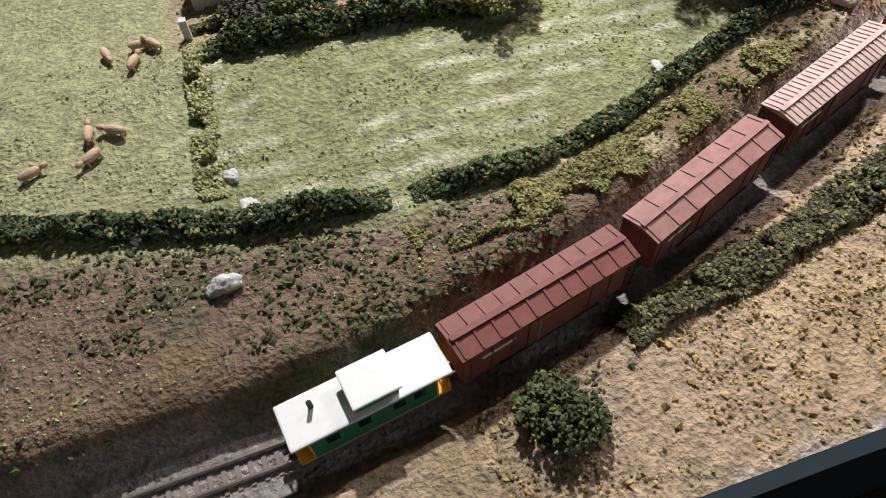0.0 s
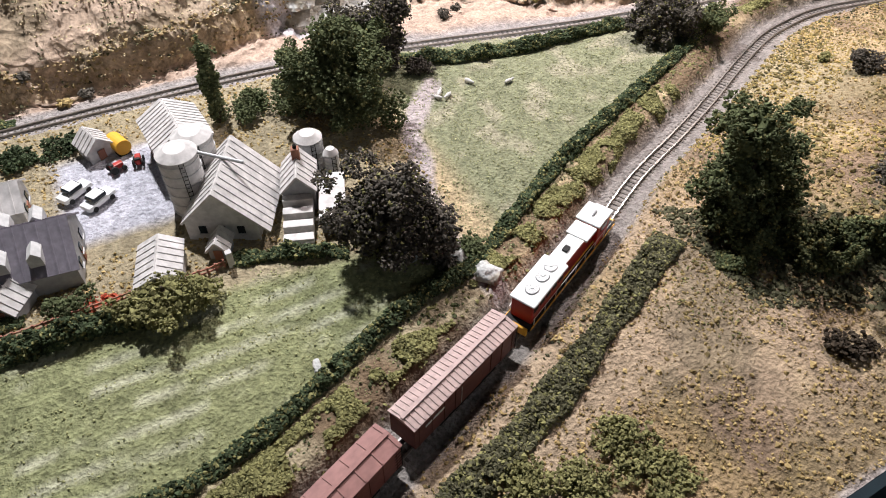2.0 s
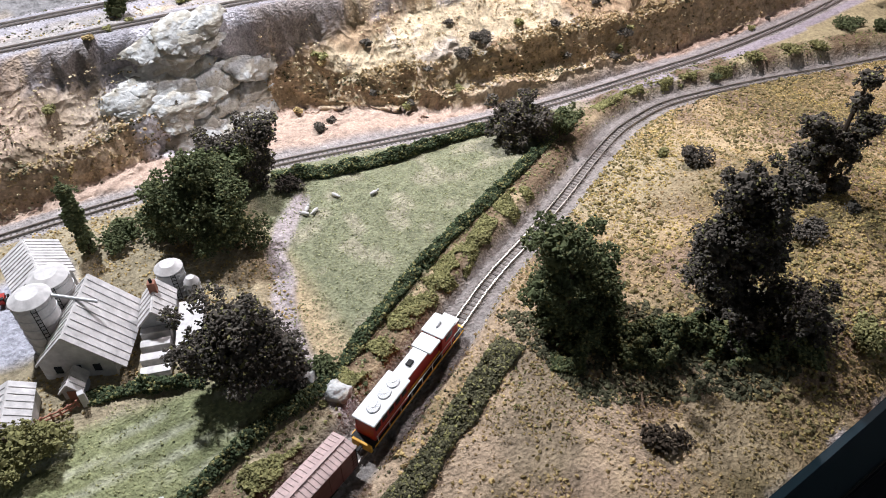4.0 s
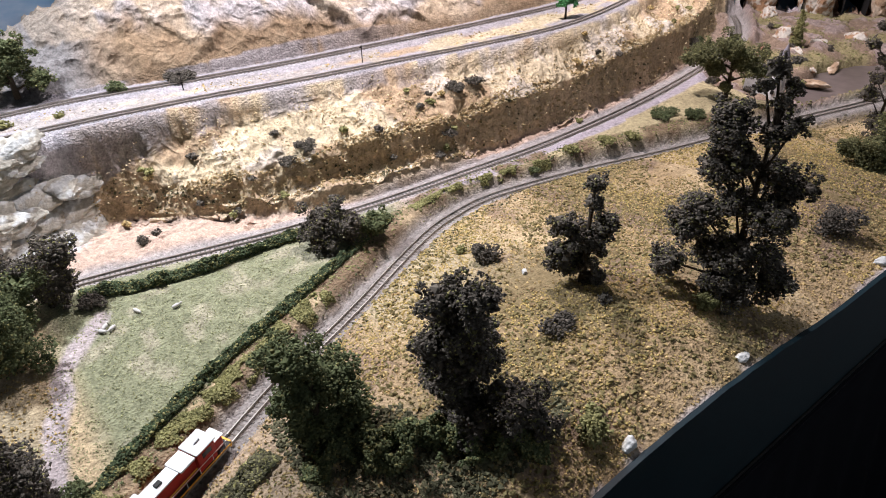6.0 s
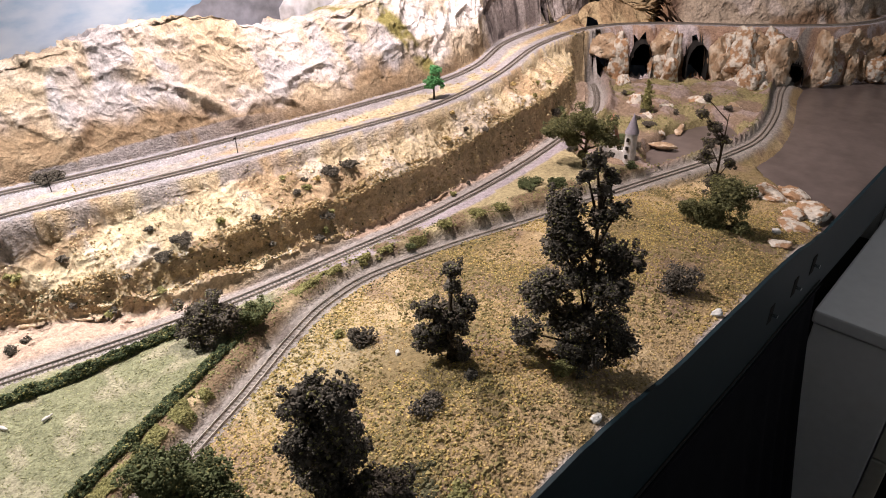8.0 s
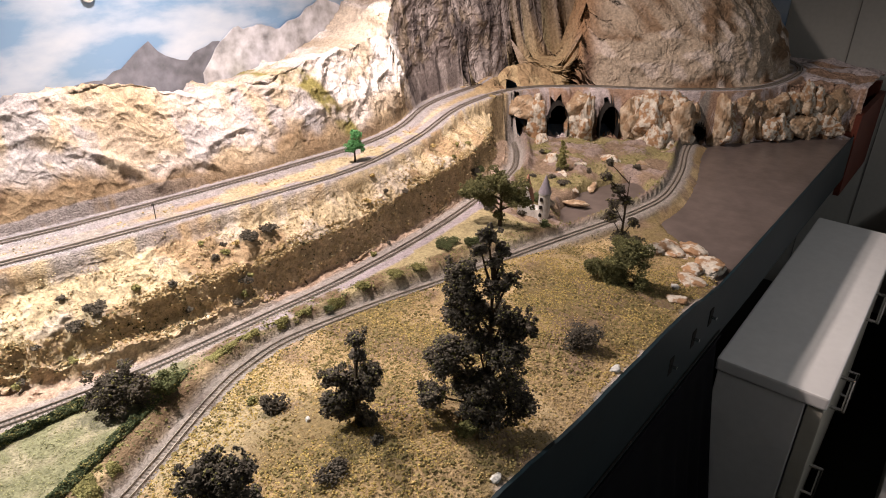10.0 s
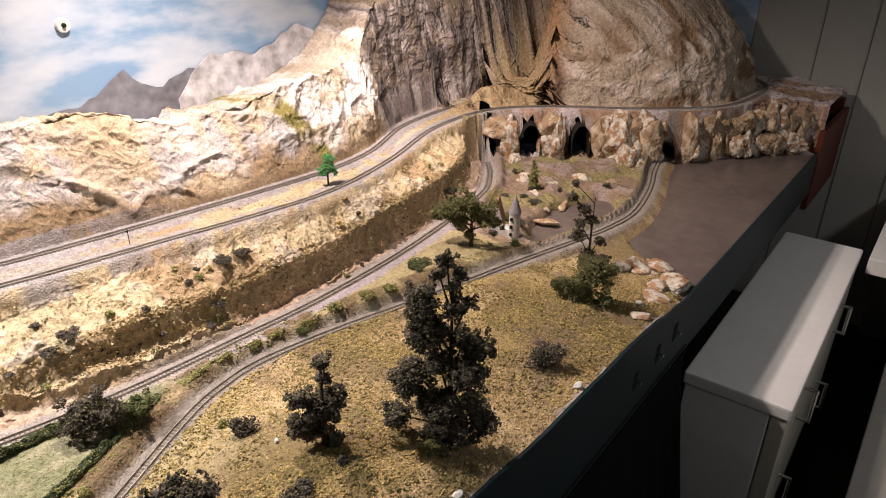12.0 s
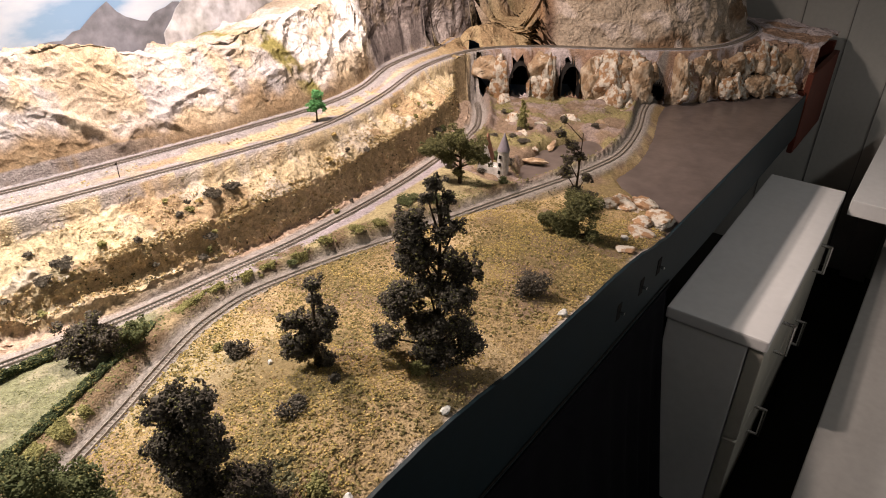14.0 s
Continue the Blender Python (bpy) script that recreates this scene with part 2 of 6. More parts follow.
CUT = curve_through([(-0.62, 0.82), (0.2, 0.825), (0.45, 0.84), (0.61, 0.875), (0.79, 0.885), (0.92, 0.80), (1.1, 0.742), (1.3, 0.702), (1.45, 0.688), (1.7, 0.682), (1.9, 0.695), (2.15, 0.73), (2.38, 0.805), (2.52, 0.885), (2.63, 0.985), (2.70, 1.08), (2.78, 1.2), (2.8, 1.5)], 5)
HILL = curve_through([(-0.62, 1.12), (0.5, 1.105), (0.8, 1.09), (1.02, 1.045), (1.16, 1.015), (1.33, 0.992), (1.53, 0.972), (1.77, 0.952), (1.93, 0.945), (2.17, 0.985), (2.36, 1.09), (2.5, 1.118), (2.7, 1.122), (2.95, 1.115), (3.3, 1.12)], 5)
CAVES = curve_through([(2.62, 1.5), (2.66, 1.2), (2.69, 1.03), (2.735, 0.95), (2.84, 0.80), (2.935, 0.68), (3.03, 0.54), (3.14, 0.43), (3.28, 0.34), (3.47, 0.20), (3.62, 0.07), (3.66, -0.2)], 5)

X0, X1, Y1 = -0.62, 4.12, 1.36


def scenery(GX, GY):
    """Heights and zone colours of the scenery at plan places."""
    sA, zA = side(A, GX, GY)
    sB, zB = side(B, GX, GY)
    sC, zC = side(C, GX, GY)
    sD, zD = side(D, GX, GY)
    sK, _ = side(CUT, GX, GY)
    sH, _ = side(HILL, GX, GY)
    sW, _ = side(CAVES, GX, GY)
    n_big, n_mid, n_fine = fbm(GX, GY, 6, 1), fbm(GX, GY, 25, 2), fbm(GX, GY, 90, 3)

    # Heights, region by region.
    front = 0.997 + 0.074 * np.exp(-((GX - 1.12) / 0.3) ** 2 - ((GY - 0.14) / 0.24) ** 2) + 0.036 * np.exp(-((GX - 1.62) / 0.32) ** 2 - ((GY - 0.2) / 0.22) ** 2)
    front -= 0.03 * smooth(GX, 1.85, 2.15)
    middle = 1.004 + 0.012 * smooth(-GX, -0.45, -0.2) * smooth(-GY, -0.5, -0.4) + 0.006 * smooth(GX, 1.3, 1.6)
    h = np.where(sA < 0, front, middle) + (n_big - 0.5) * 0.012
    level = 0.994 + (n_big - 0.5) * 0.01
    h = np.where(sB > 0, level, h)
    step = 0.16 + 0.26 * smooth(GX, 0.85, 1.2) + 0.14 * smooth(GX, 1.6, 2.0)
    ratio = np.clip(sK / np.maximum(sK - sC, 1e-4), 0, 1)
    ledge = 0.16 * smooth(sK + 0.045 * smooth(GX, 0.9, 1.1) * (1 - smooth(GX, 1.35, 1.5)), 0, 0.014) * (1 - smooth(GX, 1.3, 1.5))
    rise = np.clip(step * smooth(sK + (n_mid - 0.5) * 0.03, 0, 0.02) + (1 - step) * ratio + ledge * (1 - smooth(sK, 0, .02)), 0, 1)
    slope_rock = (n_mid - 0.5) * 0.03 * (rise > 0.02) * (sC < -0.03)
    h = np.where((sK > -0.05) & (sB > 0.02), level + (1.147 - level) * rise + slope_rock, h)
    h = np.where(sC > 0, 1.147 + (n_big - 0.5) * 0.006, h)
    glen = smooth(GX, 2.0, 2.15) * (sA > 0) * (sB < 0) * smooth(sA, .03, .05) * smooth(-sB, .035, .06)
    h = h * (1 - glen) + glen * (0.985 + (n_mid - 0.5) * 0.035 + (n_big - 0.5) * 0.025)
    # lakes beside the low line
    lake = smooth(GX - (2.13 + 0.95 * GY) + 0.1 * (n_mid - 0.5), 0, 0.07) * smooth(-sA, 0.028, 0.095) * smooth(-sW, 0.0, 0.03)
    pond = smooth(1 - ((GX - 2.42) / 0.25) ** 2 - ((GY - 0.43) / 0.105) ** 2 + 0.5 * (n_mid - 0.5), 0, 0.5) * smooth(sA, 0.028, 0.085)
    h = h - (h - 0.928) * np.where(sA < 0, lake, pond)
    # rock wall with the caves, and the hills over the upper lines
    wall = smooth(sW + (n_mid - 0.5) * 0.06, 0, 0.05)
    h = np.where((GX > 2.55) & (sW > -0.05), np.maximum(h, np.where(wall > 0.02, 0.95 + 0.197 * wall, h)), h)
    crest = np.interp(GX, [-.62, .4, .65, .8, 1.0, 1.22, 1.36, 1.45, 1.53, 1.6, 1.69, 1.77, 1.84, 1.89, 2.0, 2.12, 2.2, 2.27, 2.35, 2.45, 2.7, 3.2], [1.16, 1.17, 1.20, 1.25, 1.33, 1.375, 1.386, 1.368, 1.335, 1.316, 1.332, 1.33, 1.35, 1.362, 1.368, 1.385, 1.415, 1.46, 1.53, 1.6, 1.6, 1.62])
    crease = np.abs(fbm(GX, GY * 0.6, 16, 7) - 0.5) * 2
    hill = 1.147 + (crest - 1.147) * np.clip(sH / np.where(GX > 2.2, 0.075, 0.13), 0, 1) ** 0.8 * (0.95 + 0.1 * n_big) - 0.018 * crease * smooth(sH, 0, 0.05) - 0.22 * np.clip(sH - 0.14, 0, 0.3) * (1 - smooth(GX, 2.2, 2.4))
    h = np.where(sH > 0, np.maximum(hill, 1.147), h)
    dome = 1.147 + 0.50 * np.clip((sC - 0.035) / 0.34, 0, 1) ** 0.62 * (0.92 + 0.16 * n_big) - 0.02 * crease * smooth(sC, 0.04, 0.1)
    gully, _ = side(np.array([(2.97, .80), (3.94, 1.29)]), GX, GY)
    # the round peak ends in a spur; left of it a low mound lies before the dark cliff
    peak = (1 - smooth(gully + 0.05 * (n_big - .5), 0.03, 0.085)) * smooth(GX, 2.62, 2.8)
    mound = 1.147 + 0.055 * smooth(sC, 0.03, 0.12) * smooth(GX, 2.35, 2.85) * smooth(-sH, 0.0, 0.03)
    h = np.where((sC > 0.03) & (sH < 0) & (GX > 2.3), np.maximum(h, mound), h)
    h = np.where((GX > 2.62) & (sC > 0.035), np.maximum(h, dome * peak + h * (1 - peak)), h)
    h = np.where((GX > 2.7) & (sC > 0.04), h - 0.12 * np.exp(-(gully / 0.028) ** 2) * smooth(sC, .05, .12) + 0.03 * np.exp(-((gully - 0.045) / 0.022) ** 2) * smooth(sC, .04, .12), h)
    # roadbeds
    for s, z, on in ((sA, zA, sW < 0.06), (sB, zB, sW < 0.06), (sC, zC, GX > -9), (sD, zD, sH < 0.03)):
        w = 1 - smooth(np.abs(s), 0.022, 0.038)
        h = np.where(on, h * (1 - w) + (z + 0.0004) * w, h)
    rough_m = np.clip(smooth(np.abs(sA), 0.02, 0.04) * smooth(np.abs(sB), 0.02, 0.04) * smooth(np.abs(sC), 0.02, 0.04) * smooth(np.abs(sD), 0.02, 0.04), 0, 1)
    h = h + (n_fine - 0.5) * 0.006 * rough_m
    GZ = h
    rocky = np.clip(smooth(sH, 0.0, 0.02) + ((GX > 2.6) & (sW > -0.03) & (np.abs(sC) > 0.035)) + 0.8 * ((sB > 0.03) & (sK > -0.06) & (sC < -0.035)), 0, 1)
    di, dj = np.gradient(GZ), np.gradient(GY)
    gz_y = di[1] / np.where(np.abs(dj[1]) < 1e-6, 1e-6, dj[1])
    gz_x = (di[0] - gz_y * dj[0]) / np.gradient(GX)[0]
    # Colours of the scenic materials, zone by zone, with some painted light and shade.
    col = np.empty(GX.shape + (3,))
    col[:] = (0.40, 0.31, 0.15)


    def lay(mask, colour):
        col[:] = col * (1 - mask[..., None]) + np.array(colour) * mask[..., None]


    frontm = (sA < 0).astype(float)
    lay(frontm, (0.31, 0.225, 0.10))
    lay(frontm * smooth(fbm(GX, GY, 5, 23), 0.5, 0.62), (0.42, 0.32, 0.15))
    lay(frontm * smooth(n_big, 0.48, 0.6), (0.19, 0.145, 0.06))
    lay(frontm * smooth(fbm(GX, GY, 14, 21), 0.55, 0.7) * 0.7, (0.20, 0.14, 0.085))
    lay(frontm * smooth(GX, 0.95, 1.0) * (1 - smooth(GX, 1.1, 1.3)) * smooth(GY, .25, .4), (0.34, 0.28, 0.14))
    lay(frontm * (1 - smooth(GX, 0.85, 0.98)) * smooth(vnoise(GX, GY, 9, 4), 0.3, 0.8), (0.36, 0.275, 0.15))
    mid = ((sA > 0) & (sB < 0)).astype(float)
    lay(mid * (1 - smooth(GX, 0.57, 0.62)), (0.30, 0.25, 0.13))
    field = mid * (1 - smooth(GX, 0.56, 0.6)) * (1 - smooth(GY + 0.1 * (GX - 0.3), 0.40, 0.42)) * smooth(sA, 0.07, 0.09)
    lay(field, (0.225, 0.235, 0.095))
    stripe = np.sin((GY * 0.94 + GX * 0.05) * 280 + 5 * n_big)
    lay(field * smooth(stripe, 0.2, 1.0) * smooth(n_mid, 0.40, 0.55) * 0.8, (0.44, 0.43, 0.25))
    lay(mid * (1 - smooth(GX, 0.06, 0.09)), (0.27, 0.27, 0.12))
    bank = mid * smooth(np.interp(GX, [-.62, -.2, .1, .2, .32], [.34, .295, .23, .215, .215]) - GY, 0, .025) * (1 - smooth(GX, .3, .42))
    lay(bank, (0.17, 0.12, 0.07))
    lay(bank * smooth(n_mid, .52, .62), (0.115, 0.10, 0.055))
    sheep = mid * smooth(GX, 0.62, 0.66) * (sB < -0.03) * smooth(sA, 0.06, 0.07) * (1 - smooth(GX, 1.16, 1.2))
    lay(sheep, (0.20, 0.205, 0.10))
    lay(sheep * smooth(vnoise(GX, GY, 40, 8), 0.55, 0.8), (0.29, 0.27, 0.15))
    lay(mid * smooth(GX, 1.2, 1.3), (0.36, 0.30, 0.14))
    lay(mid * smooth(GX, 1.15, 1.25) * (np.abs(sB) < 0.06), (0.33, 0.29, 0.25))
    lay(mid * smooth(0.028 - np.abs(sA - 0.05), 0, 0.01) * smooth(n_mid, 0.3, 0.6), (0.17, 0.12, 0.06))
    path_d, _ = side(curve_through([(0.70, 0.62), (0.634, 0.544), (0.622, 0.491), (0.602, 0.45), (0.589, 0.36), (0.602, 0.29)]), GX, GY)
    lay(1 - smooth(np.abs(path_d) + 0.01 * (n_mid - .5), 0.008, 0.016), (0.36, 0.31, 0.24))
    lay(smooth(0.09 - np.maximum(np.abs(GX - 0.335) - 0.03, np.abs(GY - 0.595) - 0.02), 0.03, 0.05), (0.43, 0.42, 0.37))
    beyond = ((sB > 0) & (sC < 0.2)).astype(float)
    lay(beyond, (0.41, 0.305, 0.19))
    lay(beyond * smooth(rise, 0.05, 0.2), (0.50, 0.41, 0.22))
    lay(beyond * smooth(rise, 0.05, 0.2) * smooth(n_mid, 0.5, 0.62), (0.50, 0.43, 0.28))
    lay(beyond * smooth(rise, 0.05, 0.2) * smooth(fbm(GX, GY, 12, 41), 0.52, 0.62), (0.36, 0.26, 0.13))
    steep = np.hypot(gz_x, gz_y)
    lay(beyond * smooth(steep, 1.2, 2.4) * (sC < 0), (0.40, 0.305, 0.155))
    lay(beyond * smooth(steep, 1.2, 2.4) * (sC < 0) * smooth(fbm(GX, GZ, 16, 42), 0.5, 0.6), (0.50, 0.38, 0.20))
    white = smooth(1 - ((GX - 0.66) / 0.12) ** 2 - ((GY - 0.91) / 0.075) ** 2 + 0.8 * (n_mid - 0.5), 0, 0.3)
    lay(white * beyond, (0.52, 0.49, 0.41))
    lay(beyond * (1 - smooth(GX, .42, .56)) * smooth(sK, -0.01, .02), (0.40, 0.30, 0.18))
    lay(beyond * (1 - smooth(GX, .42, .56)) * smooth(sK, -0.01, .02) * smooth(fbm(GX, GY, 14, 43), .48, .6), (0.29, 0.225, 0.125))
    hills = (sH > -0.005).astype(float)
    lay(hills, (0.47, 0.385, 0.235))
    lay(hills * smooth(fbm(GX, GZ, 6, 9), 0.40, 0.55), (0.55, 0.495, 0.375))
    # Pale plaster, whitened further: the lamp's hot spot is put into the colour.
    lay(hills * smooth(GX, 1.82, 1.95) * smooth(GZ, 1.22, 1.28), (0.80, 0.75, 0.60))
    lay(hills * smooth(fbm(GX, GZ * 1.5, 13, 29), 0.54, 0.64) * 0.7, (0.42, 0.33, 0.18))
    lay(hills * smooth(fbm(GX * 1.4, GZ, 9, 37), 0.56, 0.66) * 0.75 * (GX < 1.9), (0.40, 0.385, 0.33))
    lay(hills * smooth(1.225 + 0.03 * (1 - smooth(GX, 1.25, 1.5)) - GZ + 0.14 * (n_big - .5) + 0.05 * (n_mid - .5), 0, 0.05), (0.24, 0.17, 0.085))
    moss, _ = side(np.array([(1.80, 1.36), (1.86, 1.30), (1.89, 1.25), (1.93, 1.19)]), GX, GZ)
    lay(hills * smooth(0.034 - np.abs(moss) + 0.04 * (n_mid - .5), 0, 0.02) * smooth(fbm(GX, GZ, 30, 14), .28, .45), (0.21, 0.185, 0.055))
    lay(hills * (1 - smooth(GX + 0.2 * (n_big - .5), 0.8, 0.98)), (0.17, 0.16, 0.125))
    lay(hills * smooth(GX + 0.1 * (n_mid - .5), 2.24, 2.30), (0.21, 0.175, 0.135))
    lay(hills * smooth(GX, 2.26, 2.32) * smooth(fbm(GX * 3, GZ * .7, 9, 15), 0.5, 0.62), (0.36, 0.31, 0.24))
    lay(hills * smooth(GX, 2.26, 2.32) * smooth(fbm(GX * 3, GZ * .6, 14, 16), 0.56, 0.64), (0.09, 0.075, 0.06))
    lay(hills * smooth(fbm(GX, GZ, 20, 13), 0.54, 0.62) * 0.35, (0.36, 0.28, 0.15))
    moundm = ((GX > 2.3) & (sC > 0.03) & (sH < 0)).astype(float) * smooth(-sH, .005, .02)
    lay(moundm * smooth(GX, 2.3, 2.5), (0.40, 0.30, 0.145))
    lay(moundm * smooth(GX, 2.4, 2.6) * smooth(n_mid, .45, .6), (0.30, 0.21, 0.10))
    domem = ((GX > 2.66) & (sC > 0.02)) * smooth(peak, 0.25, 0.6)
    lay(domem, (0.35, 0.285, 0.18))
    lay(domem * smooth(fbm(GX, GZ, 8, 10), 0.5, 0.62), (0.19, 0.125, 0.065))
    lay(domem * smooth(vnoise(GX, GZ, 30, 33), 0.62, 0.8), (0.45, 0.38, 0.27))
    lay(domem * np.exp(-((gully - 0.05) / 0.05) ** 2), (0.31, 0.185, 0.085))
    # The gully's shade is put into the colour as a dark band.
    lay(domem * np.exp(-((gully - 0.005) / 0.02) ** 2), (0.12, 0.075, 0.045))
    cavem = ((GX > 2.6) & (sW > -0.02) & (sC < 0.02)).astype(float)
    lay(cavem, (0.33, 0.22, 0.13))
    lay(cavem * smooth(fbm(GX, GZ, 22, 11), 0.48, 0.56), (0.50, 0.43, 0.35))
    low = ((GX > 2.1) & (sB < 0) & (sW < -0.02)).astype(float) * np.where(sA > 0, 1, 0)
    lay(low * 0.9, (0.20, 0.14, 0.085))
    lay(low * smooth(n_mid, .55, .62), (0.27, 0.21, 0.15))
    lay(low * smooth(vnoise(GX, GY, 16, 31), .55, .7), (0.24, 0.20, 0.085))
    for s in (sA, sB):
        lay((1 - smooth(np.abs(s) + 0.012 * (n_mid - .5), 0.022, 0.036)) * (sW < 0.02), (0.30, 0.27, 0.205) if s is sB else (0.25, 0.225, 0.165))
    for s in (sC, sD):
        lay((1 - smooth(np.abs(s) + 0.012 * (n_mid - .5), 0.030, 0.046)) * (sH < 0.03) * (steep < 0.7) * np.where(GX > 2.6, np.abs(s) < 0.022, 1), (0.31, 0.285, 0.235))
    lay(((sD < 0) & (sC > 0) & (GX < 2.1)).astype(float) * smooth(n_mid, 0.42, 0.6) * smooth(-sD, .02, .03), (0.42, 0.35, 0.18))
    lay(((sC > -0.045) & (sD < 0.04) & (GX < 1.6)).astype(float) * (1 - smooth(GX, 1.2, 1.6)) * 0.75 * smooth(n_mid, .3, .5), (0.25, 0.235, 0.20))
    col *= (0.85 + 0.3 * n_fine)[..., None]
    lay(frontm * (1 - smooth(GY, 0.003, 0.009)) * smooth(n_mid, .45, .6), (0.42, 0.37, 0.28))
    col[..., 2] *= 1.25
    col = np.clip(col * 1.06, 0, 0.85)

    return GZ, rocky, gz_x, gz_y, col, sA, sB, sC, sD, sK, sH, sW


NX, NY = 640, 220
gx, gy = np.linspace(X0, X1, NX), np.linspace(0, Y1, NY)
GZ, _, _, _, _, sA, sB, sC, sD, sK, sH, sW = scenery(*np.meshgrid(gx, gy, indexing="ij"))


def zt(x, y):
    i = min(max((x - X0) / (X1 - X0) * (NX - 1), 0), NX - 1.001)
    j = min(max(y / Y1 * (NY - 1), 0), NY - 1.001)
    a, b = int(i), int(j)
    p, q = i - a, j - b
    return float((GZ[a, b] * (1 - p) + GZ[a + 1, b] * p) * (1 - q) + (GZ[a, b + 1] * (1 - p) + GZ[a + 1, b + 1] * p) * q)


# The mesh has closer rows where the cutting and the hills are steep.
MX = 820
mx_ = np.linspace(X0, X1, MX)
cut_y = np.where(mx_ < 2.66, np.interp(mx_, CUT[:, 0], CUT[:, 1]), np.interp(mx_, CAVES[4:, 0], CAVES[4:, 1]))
cut_y = np.maximum(cut_y, 0.07)
hill_y = np.where(mx_ < 2.95, np.interp(mx_, HILL[:, 0], HILL[:, 1]), np.interp(mx_, C[:, 0], C[:, 1]) + 0.04)
hill_y = np.clip(np.maximum(hill_y, cut_y + 0.09), 0, Y1 - 0.16)
cut_y = np.convolve(np.pad(cut_y, 4, "edge"), np.ones(9) / 9, "valid")
hill_y = np.convolve(np.pad(hill_y, 4, "edge"), np.ones(9) / 9, "valid")
ks = [0, 92, 108, 160, 186, 262, 272]
MY = ks[-1]
GY = np.stack([np.interp(np.arange(MY), ks[:-1] + [MY - 1], v) for v in np.stack([0 * mx_, cut_y - 0.05, cut_y - 0.014, cut_y + 0.036, hill_y - 0.006, hill_y + 0.13, 0 * mx_ + Y1], 1)])
GX = np.repeat(mx_[:, None], MY, 1)
HZ, rocky, gz_x, gz_y, col, _, _, mC, _, _, mH, mW = scenery(GX, GY)
inv = 1 / np.sqrt(1 + gz_x ** 2 + gz_y ** 2)
PX, PY, PZ = GX.copy(), GY.copy(), HZ.copy()


OFF = Vector((5.2, 1.3, 7.7))


def crumple(p, f):
    """Flat facets with sharp folds between them, as in crumpled plaster cloth."""
    d, c = noise.voronoi(p * f)
    q = c[0]
    tilt = Vector((math.sin(q.x * 12.9 + q.y * 4.1), math.sin(q.y * 7.7 + q.z * 9.3), math.sin(q.z * 5.3 + q.x * 3.7)))
    return tilt.dot(p * f - q) * min((d[1] - d[0]) * 9, 1)


for i_, j_ in zip(*np.nonzero(rocky > 0.02)):
    p = Vector((GX[i_, j_], GY[i_, j_], HZ[i_, j_]))
    w_ = p + Vector((noise.noise(p * 9), noise.noise(p * 9 + OFF), 0)) * 0.03
    f1, f2 = noise.voronoi(w_ * 11)[0], noise.voronoi(w_ * 27 + OFF)[0]
    a = f1[0] * 0.012 + f2[0] * 0.008 - 0.012 - abs(noise.noise(w_ * 9)) * 0.012 - abs(noise.noise(w_ * 41)) * 0.006 - abs(noise.noise(p * 85)) * 0.003
    if mH[i_, j_] < 0 and GX[i_, j_] < 2.6:
        a = a * 1.1 + crumple(p, 42) * 0.005
    if GX[i_, j_] > 2.2 and mH[i_, j_] > 0 or GX[i_, j_] > 2.6:
        a = a * .8 + noise.noise(p * 7) * 0.016 - abs(noise.noise(w_ * 14)) * 0.016 + noise.voronoi(w_ * 6)[0][0] * 0.02 - 0.01
    if mH[i_, j_] > 0 and GX[i_, j_] < 2.24:
        # plaster cloth: smooth swells with thin sharp creases
        a = a * 0.38
        for f, k in ((4.5, .011), (9, .009), (19, .004)):
            q = Vector((w_.x, w_.y * .7, w_.z * 1.25)) * f
            a += k * (max(0.0, 1 - abs(noise.noise(q)) * 7) ** 1.5 - 0.25) * (0.4 + abs(noise.noise(q * .37 + OFF)) * 2)
        a += crumple(p, 16) * 0.004
    a *= rocky[i_, j_]
    PX[i_, j_] -= gz_x[i_, j_] * inv[i_, j_] * a
    PY[i_, j_] = min(max(PY[i_, j_] - gz_y[i_, j_] * inv[i_, j_] * a, 0.0), Y1 - 0.008)
    PZ[i_, j_] += inv[i_, j_] * a

# Tunnel mouths go through the rock wall.
# plan place, way in (degrees), floor, half width, height
MOUTHS = [(2.735, 0.95, 45, 0.970, 0.030, 0.068), (2.815, 0.825, 35, 0.985, 0.036, 0.125), (2.945, 0.69, 40, 0.985, 0.034, 0.12), (3.16, 0.435, 22, 0.968, 0.034, 0.068)]
keep = np.ones((MX - 1, MY - 1), bool)
cxx, cyy = (GX[:-1, :-1] + GX[1:, 1:]) / 2, (GY[:-1, :-1] + GY[1:, 1:]) / 2
czz = (HZ[:-1, :-1] + HZ[1:, 1:] + HZ[1:, :-1] + HZ[:-1, 1:]) / 4
cmin = np.minimum(np.minimum(HZ[:-1, :-1], HZ[1:, 1:]), np.minimum(HZ[1:, :-1], HZ[:-1, 1:]))
for mx, my, turn, mz, mw, mh in MOUTHS:
    c_, s_ = math.cos(radians(turn)), math.sin(radians(turn))
    along, across = (cxx - mx) * c_ + (cyy - my) * s_, -(cxx - mx) * s_ + (cyy - my) * c_
    arch = mz + mh * np.sqrt(np.clip(1 - (across / mw) ** 2 * 0.8, 0, 1))
    low_z = czz if mw > .031 else cmin
    keep &= ~((np.abs(across) < mw) & (along > -0.05) & (along < 0.22) & (low_z < arch) & (czz > mz + 0.008))
idx = np.arange(MX * MY).reshape(MX, MY)
quads = np.stack([idx[:-1, :-1], idx[1:, :-1], idx[1:, 1:], idx[:-1, 1:]], -1)[keep]
me = mesh_of("ground", np.stack([PX, PY, PZ], -1).reshape(-1, 3), quads)
ca = me.color_attributes.new("zone", "FLOAT_COLOR", "POINT")
